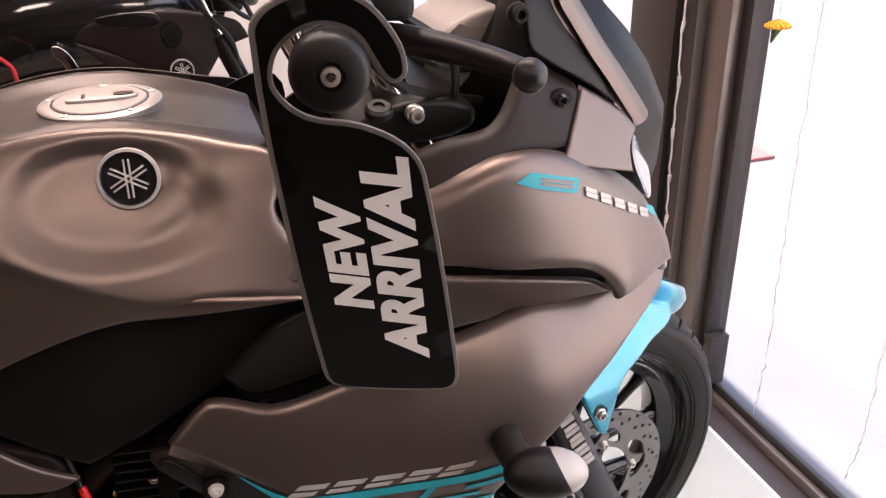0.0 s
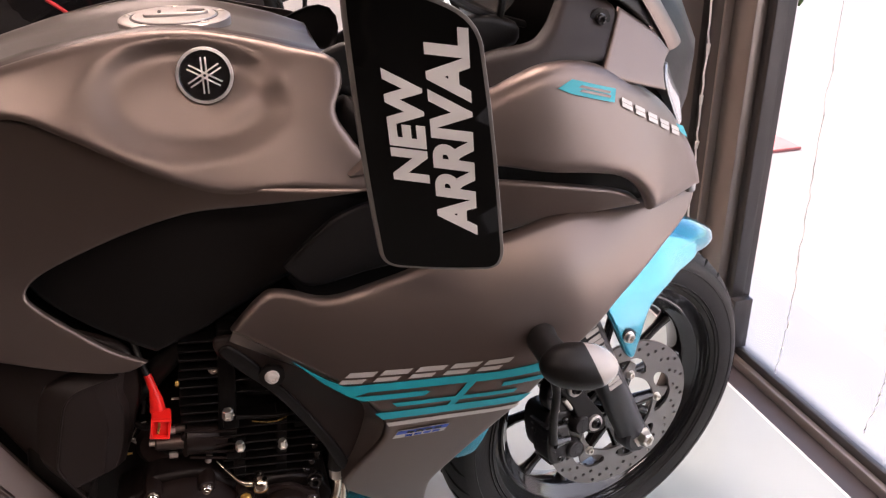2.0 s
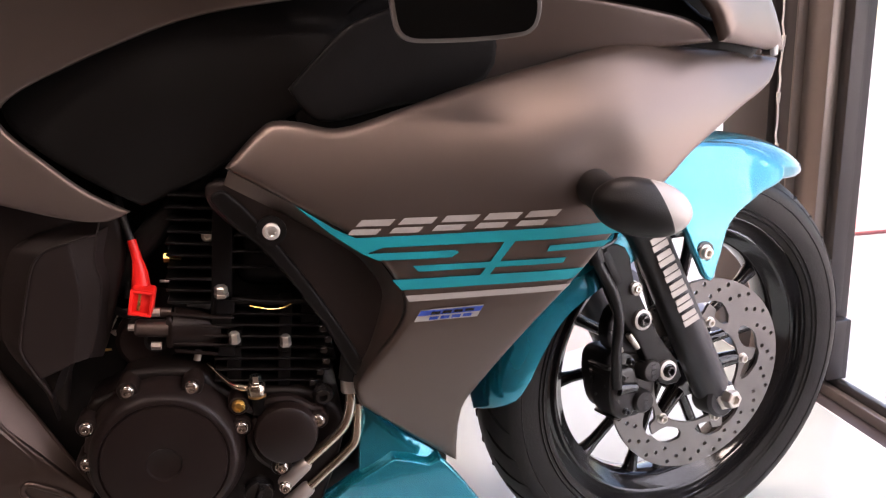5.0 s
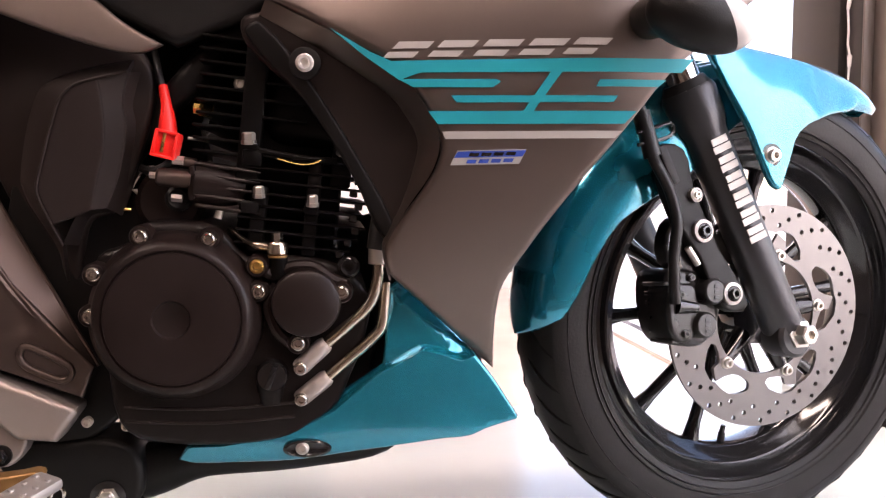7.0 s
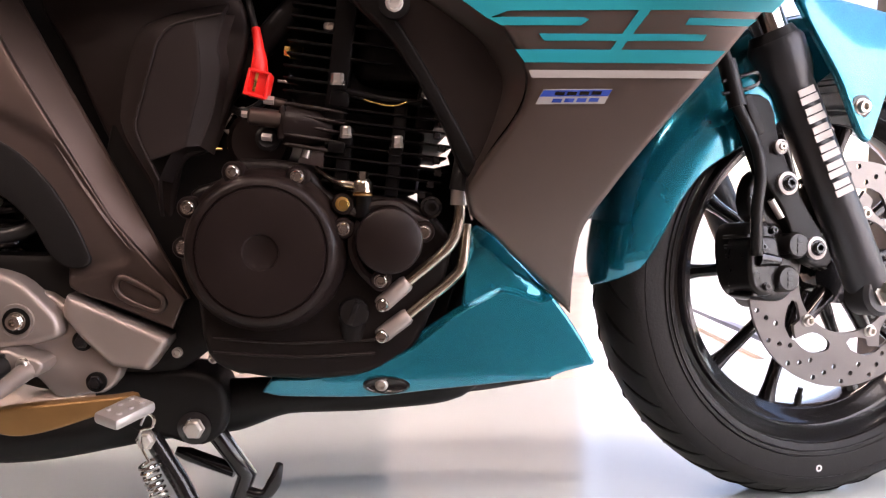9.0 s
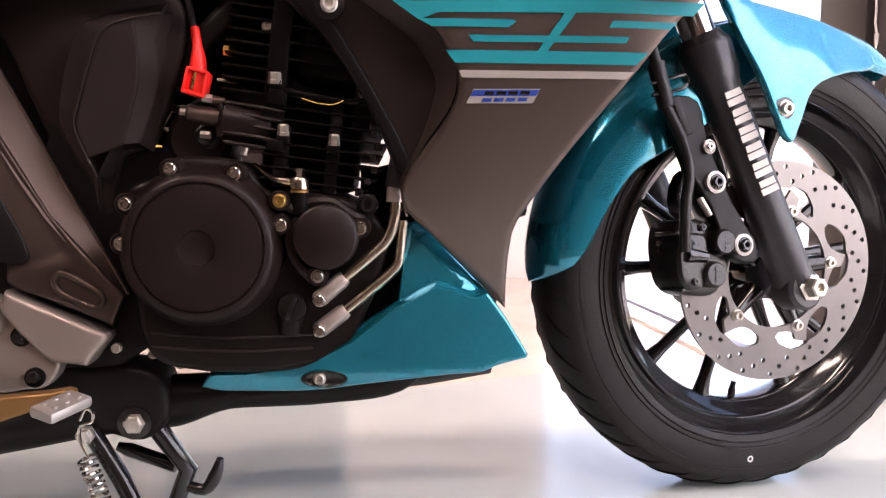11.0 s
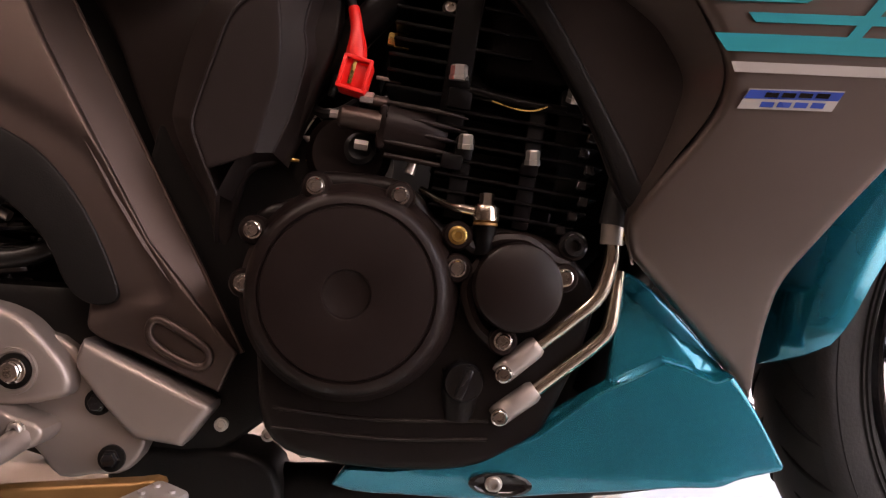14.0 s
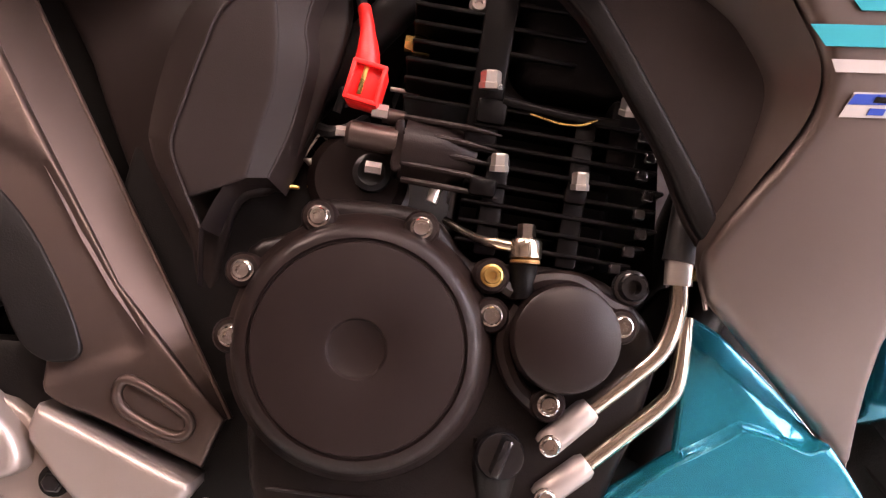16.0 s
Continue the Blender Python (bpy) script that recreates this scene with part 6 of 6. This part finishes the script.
# --- handlebar, levers and yoke
bar = part("handlebar", tube([(-0.425, -0.40, 1.030), (-0.40, -0.28, 1.03), (-0.36, -0.12, 0.99), (-0.33, 0.0, 0.985), (-0.28, 0.12, 0.99), (-0.26, 0.28, 1.03), (-0.245, 0.40, 1.03)], 0.0125, 14, smooth=5), BLACKP, bike, "black handlebar")
part("grip", tube([(-0.429, -0.420, 1.033), (-0.407, -0.31, 1.03)], 0.0185, 20), RUBBER, bar, "black ribbed grip")
for k in range(10):
    f = k / 9
    part("grip_rib", tube([(-0.428 + 0.020 * f, -0.415 + 0.10 * f, 1.033 - 0.003 * f), (-0.427 + 0.020 * f, -0.411 + 0.10 * f, 1.033 - 0.003 * f)], 0.0197, 20), RUBBERTOP, bar)
bw = part("bar_weight", lathe([(0.0165, -0.02), (0.024, -0.012), (0.0245, 0.002), (0.0225, 0.010), (0.019, 0.013), (0.009, 0.014), (0.0085, 0.011), (0.0005, 0.011)], at(-0.431, -0.435, 1.034, 0, 0, -8)), BLACKP, bar, "black bar end weight")
part("bar_screw", lathe([(0.0062, 0.008), (0.0058, 0.0145), (0.0032, 0.015), (0.003, 0.011), (0.0005, 0.011)], at(-0.431, -0.435, 1.034, 0, 0, -8), 16), STEEL, bw)
part("switch_box", box((-0.392, -0.27, 1.028), (0.05, 0.07, 0.05), 0.010), BLACKP, bar)
lev = part("brake_lever", tube([(-0.345, -0.22, 1.006), (-0.325, -0.27, 1.010), (-0.304, -0.345, 1.013), (-0.293, -0.405, 1.014)], [0.014, 0.0125, 0.0105, 0.0090], 14, smooth=4), BLACKP, bike, "black brake lever")
part("lever_ball", lathe([(0.0005, -0.012), (0.007, -0.010), (0.0115, -0.004), (0.012, 0.0), (0.0115, 0.004), (0.007, 0.010), (0.0005, 0.012)], at(-0.2915, -0.413, 1.013), 24), RUBBERTOP, lev)
part("master_cylinder", box((-0.345, -0.20, 1.04), (0.05, 0.09, 0.035), 0.008), BLACKP, bike, "black brake reservoir")
part("clamp", box((-0.330, -0.215, 1.058), (0.03, 0.03, 0.012), 0.003), GLOSSB, bike)
yoke = part("top_yoke", plate([(-0.36, 0.905), (-0.30, 0.925), (-0.235, 0.915), (-0.235, 0.89), (-0.30, 0.88), (-0.36, 0.885)], -0.145, 0.145, bevel=0.008), BLACKP, bike, "black top yoke")
bolt(-0.298, -0.150, 0.914, 0.009, STEEL, yoke, h=0.012)
part("fork_cap", lathe([(0.014, 0.0), (0.014, 0.007), (0.011, 0.010), (0.006, 0.010), (0.006, 0.007), (0.0005, 0.007)], at(-0.335, -0.150, 0.918, -70), 24), RUBBERTOP, yoke)
for p in ([(-0.38, -0.2, 1.02), (-0.33, -0.18, 0.96), (-0.28, -0.14, 0.93), (-0.20, -0.08, 0.90)], [(-0.36, -0.16, 1.01), (-0.30, -0.15, 0.975), (-0.25, -0.13, 0.95), (-0.2, -0.05, 0.93)], [(-0.34, -0.19, 1.03), (-0.28, -0.19, 0.99), (-0.255, -0.15, 0.94), (-0.25, -0.10, 0.88)]):
    part("cable", tube(p, 0.0045, 8, smooth=5), RUBBERTOP, bike)

# ---------------------------------------------------------------- hanging sign


def sign_depth(q):
    return -0.31 - 0.45 * (q[:, 0] + 0.43) - 0.3 * (q[:, 1] - 0.73)


SIGNPTS = [(-0.471, 1.051), (-0.460, 1.069), (-0.435, 1.078), (-0.407, 1.074), (-0.386, 1.050), (-0.379, 1.027), (-0.385, 1.018), (-0.393, 1.021), (-0.401, 1.034), (-0.412, 1.051), (-0.432, 1.056), (-0.450, 1.045), (-0.458, 1.030),
           (-0.457, 1.012), (-0.439, 0.994), (-0.406, 0.988), (-0.378, 0.973), (-0.364, 0.949), (-0.328, 0.754), (-0.329, 0.733), (-0.340, 0.725), (-0.415, 0.722), (-0.430, 0.728), (-0.436, 0.745), (-0.457, 0.890)]
hang = thing("hanging_sign", "black hang sign with white NEW ARRIVAL lettering on the handlebar", "sign")
outer = spline(SIGNPTS, (), 4)
panel("board", SIGNPTS, sign_depth, SIGNEDGE, hang, "grey edged board", thick=0.004, roll=0.001, step=0.02)
nrm = np.roll(outer, -1, 0) - np.roll(outer, 1, 0)
nrm = np.stack([nrm[:, 1], -nrm[:, 0]], 1) / np.linalg.norm(nrm, axis=1)[:, None]
inner = outer + nrm * 0.0035
inner = inner[inside(inner, outer)]
inner = inner[edge_distance(inner, outer) > 0.003]
part("face", sheet(inner, sign_depth, 0.001, 0, 0.02, 0.0013), SIGN, hang, "black face")
U = Vector((-0.0135, 0, 0.107)).normalized()


def lettering(text, origin, length, height, mat, parent):
    """A word on the sign, read upwards: origin is the foot of its first letter."""
    cu = bpy.data.curves.new("text", "FONT")
    cu.body, cu.extrude, cu.offset, cu.shear = text, 0.0004, 0.05, 0.2
    ob = bpy.data.objects.new("text", cu)
    scene.collection.objects.link(ob)
    bpy.context.view_layer.update()
    me = bpy.data.meshes.new_from_object(ob.evaluated_get(bpy.context.evaluated_depsgraph_get()))
    bpy.data.objects.remove(ob)
    co = np.array([v.co[:] for v in me.vertices])
    lo, hi = co.min(0), co.max(0)
    q = (co[:, :2] - lo[:2]) / (hi[:2] - lo[:2])
    up = np.array((U.x, U.z))
    rt = np.array((up[1], -up[0]))
    p = np.array(origin) + q[:, :1] * length * up - q[:, 1:2] * height * rt
    y = sign_depth(p) - 0.0022 - (co[:, 2] > 0) * 0.0006
    for v, (x, z), d in zip(me.vertices, p, y):
        v.co = (x, d, z)
    me.materials.clear()
    me.materials.append(mat)
    ob = new("lettering", me)
    ob.parent = parent
    return tagged(ob, "white block letters")


lettering("NEW", (-0.3955, 0.8215), 0.113, 0.029, WHITE, hang)
lettering("ARRIVAL", (-0.352, 0.767), 0.200, 0.0325, WHITE, hang)

# ---------------------------------------------------------------- unseen ceiling panels added as fill light
for px, py, power in FILL_PANELS:
    cl = thing("added_ceiling_panel", "unseen lit panel added to the shop ceiling as fill light", "ceiling light", "ceiling panel lights")
    cl.location = (px, py, 2.885)
    part("frame", box((0, 0, 0.008), (1.26, 0.51, 0.014), 0.003), WHITE, cl)
    part("diffuser", box((0, 0, 0.0), (1.2, 0.45, 0.006), 0.001), PANELGLOW, cl, "glowing white diffuser")

# ---------------------------------------------------------------- second motorcycle behind
mate = thing("motorcycle", "gloss black naked motorcycle parked behind the platform", "motorcycle")
mate.location = (-0.001, 0.0, 0.011)
shr = tps([(-0.69, 0.83, 0.80), (-0.5, 0.80, 0.775), (-0.40, 0.84, 0.79), (-0.47, 0.73, 0.79)])
panel("tank_shroud", [(-0.70, 0.830), (-0.637, 0.861), (-0.512, 0.873), (-0.387, 0.841), (-0.365, 0.805), (-0.418, 0.790), (-0.464, 0.722), (-0.533, 0.735), (-0.582, 0.770), (-0.647, 0.805)], shr, DARKP, mate, "charcoal tank shroud", sharp=(4, 5, 6), roll=0.008)
panel("shroud_gloss", [(-0.646, 0.866), (-0.540, 0.871), (-0.528, 0.853), (-0.561, 0.840), (-0.634, 0.851)], shr, GLOSSB, mate, "gloss black shroud inlay", lift=0.003, roll=0.003)
panel("scoop_mesh", [(-0.533, 0.837), (-0.509, 0.853), (-0.493, 0.823), (-0.518, 0.800)], shr, GROOVEMESH, mate, "black mesh scoop", lift=0.002, roll=0.002)
for k in range(4):
    part("mesh_wire", tube([(-0.530 + 0.008 * k, 0.774, 0.834 + 0.004 * k), (-0.517 + 0.006 * k, 0.774, 0.805 + 0.005 * k)], 0.0012, 6), DARKP, mate)
    part("mesh_wire", tube([(-0.530 + 0.004 * k, 0.774, 0.832 - 0.008 * k), (-0.509 + 0.004 * k, 0.774, 0.848 - 0.008 * k)], 0.0012, 6), DARKP, mate)
panel("shroud_lip", [(-0.690, 0.822), (-0.591, 0.782), (-0.533, 0.740), (-0.50, 0.722), (-0.56, 0.730), (-0.633, 0.770)], 0.79, DARKP, mate, "charcoal shroud lip", sharp=(0,))
E2 = at(-0.503, 0.752, 0.762)
e2 = part("emblem", lathe([(0.0225, -0.004), (0.0225, 0.003), (0.0205, 0.004), (0.0005, 0.003)], E2), GLOSSB, mate, "chrome ringed emblem")
part("emblem_ring", lathe([(0.0228, 0.0), (0.0225, 0.0045), (0.0200, 0.0045), (0.0197, 0.002)], E2, 40, close=True), BRIGHT, e2, "chrome ring")
for k in range(3):
    for d in (-0.0018, 0.0018):
        part("emblem_bar", box((d, -0.0035, 0), (0.0016, 0.0015, 0.030), 0.0003, E2 @ Matrix.Rotation(radians(60 * k), 4, "Y"), 1), BRIGHT, e2)
part("tank", tube([(-0.42, 0.92, 0.80), (-0.55, 0.92, 0.84), (-0.75, 0.92, 0.84), (-0.90, 0.92, 0.76)], [0.08, 0.13, 0.12, 0.08], 20, smooth=4), GLOSSB, mate, "gloss black fuel tank")
part("seat", tube([(-0.85, 0.92, 0.75), (-1.1, 0.92, 0.72), (-1.4, 0.92, 0.82)], [0.09, 0.11, 0.08], 18, smooth=4), RUBBER, mate, "black seat")
part("tail", tube([(-1.0, 0.92, 0.62), (-1.3, 0.92, 0.70), (-1.55, 0.92, 0.82)], [0.08, 0.09, 0.03], 16, smooth=4), BLACKP, mate)
part("airbox", box((-0.75, 0.92, 0.60), (0.5, 0.2, 0.3), 0.05), BLACKP, mate, "black frame and airbox")
part("engine", box((-0.75, 0.92, 0.27), (0.4, 0.26, 0.36), 0.06), ENGINE, mate, "black engine")
part("swingarm", box((-1.05, 0.92, 0.18), (0.5, 0.2, 0.06), 0.02), BLACKP, mate)
rw = part("rear_wheel", lathe([(0.03, 0.09), (0.19, 0.02), (0.205, 0.06), (0.205, -0.06), (0.19, -0.02), (0.03, -0.09)], at(-1.28, 0.92, 0.1795), 48, close=True), GLOSSB, mate)
part("tyre", lathe(tyre_profile(0.29, 0.068, 0.2), at(-1.28, 0.92, 0.1795), 64, close=True), RUBBER, rw)
part("fork_tube", tube([(-0.455, 0.80, 0.90), (-0.425, 0.80, 0.815)], 0.016, 14), CHROME, mate, "chromed fork tube")
part("fork_leg", tube([(-0.425, 0.80, 0.815), (-0.375, 0.80, 0.680)], 0.019, 14), BLACKP, mate)
part("handlebar", tube([(-0.52, 0.60, 0.95), (-0.45, 0.72, 0.925), (-0.36, 0.80, 0.88), (-0.34, 0.92, 0.875), (-0.34, 1.1, 0.93)], 0.013, 12, smooth=4), BLACKP, mate)
part("clamp", box((-0.40, 0.80, 0.885), (0.06, 0.05, 0.05), 0.01), BLACKP, mate)
for p in ([(-0.48, 0.72, 0.92), (-0.44, 0.74, 0.86), (-0.40, 0.78, 0.80), (-0.39, 0.8, 0.70)], [(-0.37, 0.78, 0.88), (-0.35, 0.77, 0.82), (-0.36, 0.79, 0.74), (-0.40, 0.8, 0.68)], [(-0.42, 0.76, 0.90), (-0.38, 0.75, 0.86), (-0.345, 0.77, 0.84)]):
    part("cable", tube(p, 0.005, 8, smooth=5), RUBBERTOP, mate)
part("cable", tube([(-0.37, 0.77, 0.69), (-0.35, 0.76, 0.72), (-0.335, 0.76, 0.745)], 0.005, 8, smooth=4), EDGE, mate, "white cable")
part("bracket", plate([(-0.728, 0.82), (-0.708, 0.812), (-0.695, 0.79), (-0.690, 0.760), (-0.712, 0.760), (-0.715, 0.785), (-0.730, 0.805)], 0.79, 0.80), CHROME, mate, "bright steel bracket")
part("wire", tube([(-0.84, 0.75, 0.835), (-0.80, 0.75, 0.80), (-0.795, 0.75, 0.77), (-0.80, 0.76, 0.72)], 0.004, 8, smooth=4), BROWNRUB, mate, "red wire")
plate_ = part("mirror", plate([(-0.662, 1.048), (-0.552, 1.048), (-0.562, 0.973), (-0.577, 0.955), (-0.642, 0.951), (-0.654, 0.963)], 0.70, 0.715, bevel=0.005), SIGNEDGE, mate, "grey rimmed mirror")
part("mirror_face", plate([(-0.656, 1.043), (-0.558, 1.043), (-0.567, 0.975), (-0.580, 0.960), (-0.640, 0.956), (-0.649, 0.966)], 0.698, 0.700, bevel=0.0005), SIGN, plate_, "dark mirror back")
part("front_cowl", tube([(-0.95, 1.0, 0.98), (-0.80, 0.95, 0.95), (-0.68, 0.90, 0.93), (-0.62, 0.88, 0.90)], [0.10, 0.13, 0.10, 0.04], 18, smooth=4), BLACKP, mate, "black cowl")

# ---------------------------------------------------------------- garland threads and flower by the window
def thread(name, pts, r, label):
    rnd = random.Random(len(pts) * 7 + int(pts[0][2] * 100))
    g = thing(name, label, "thread")
    fine = []
    for a, b in zip(pts, pts[1:]):
        for k in range(14):
            f = k / 14
            fine.append(tuple(a[i] * (1 - f) + b[i] * f + (rnd.uniform(-0.003, 0.003) if i < 2 else 0) for i in range(3)))
    fine.append(pts[-1])
    part("strand", tube(fine, r, 6), THREAD, g)
    for k in range(0, len(fine) - 2, 5):
        part("knot", tube([fine[k], fine[k + 1]], [r * 2.2, r * 1.6], 6), THREAD, g)
    return g


thread("hanging_thread", [(0.496, 0.583, 2.44), (0.496, 0.583, 0.84), (0.496, 0.577, 0.52), (0.496, 0.568, 0.25)], 0.0022, "white knotted garland thread hanging on the window post")
thread("hanging_thread", [(0.562, 0.272, 2.44), (0.562, 0.270, 0.75), (0.562, 0.263, 0.45), (0.562, 0.257, 0.20), (0.562, 0.264, 0.03)], 0.0009, "thin white garland thread hanging before the window glass")
thread("hanging_thread", [(0.562, -0.016, 2.44), (0.562, -0.012, 0.36), (0.562, -0.014, 0.18), (0.562, 0.0, 0.06)], 0.0009, "thin white garland thread hanging before the window glass")
flower = thing("marigold", "orange marigold flower hanging head up on a thread", "flower")
for ring_, n, rad, zz in ((0, 14, 0.024, 0.0), (1, 11, 0.018, 0.004), (2, 8, 0.011, 0.007)):
    for k in range(n):
        a = 2 * math.pi * (k + 0.5 * ring_) / n
        part("petal", tube([(0.54 + 0.004 * math.cos(a), 0.350 + 0.004 * math.sin(a), 0.842 + zz * 0.4), (0.54 + rad * 0.7 * math.cos(a), 0.350 + rad * 0.7 * math.sin(a), 0.846 + zz), (0.54 + rad * math.cos(a), 0.350 + rad * math.sin(a), 0.845 + zz)], [0.002, 0.0055, 0.0025], 6), PETAL, flower)
part("calyx", tube([(0.54, 0.362, 0.813), (0.54, 0.358, 0.825), (0.54, 0.352, 0.842)], [0.002, 0.005, 0.010], 10), LEAF, flower, "green calyx")
part("thread", tube([(0.54, 0.350, 0.845), (0.545, 0.352, 1.6), (0.55, 0.352, 2.44)], 0.0006, 5), THREAD, flower)

# ---------------------------------------------------------------- outside
mat_ob = thing("door_mat", "red mat lying on the paving outside", "mat")
part("mat", box((1.92, 2.66, -0.152), (0.20, 1.3, 0.016), 0.004), REDP, mat_ob)
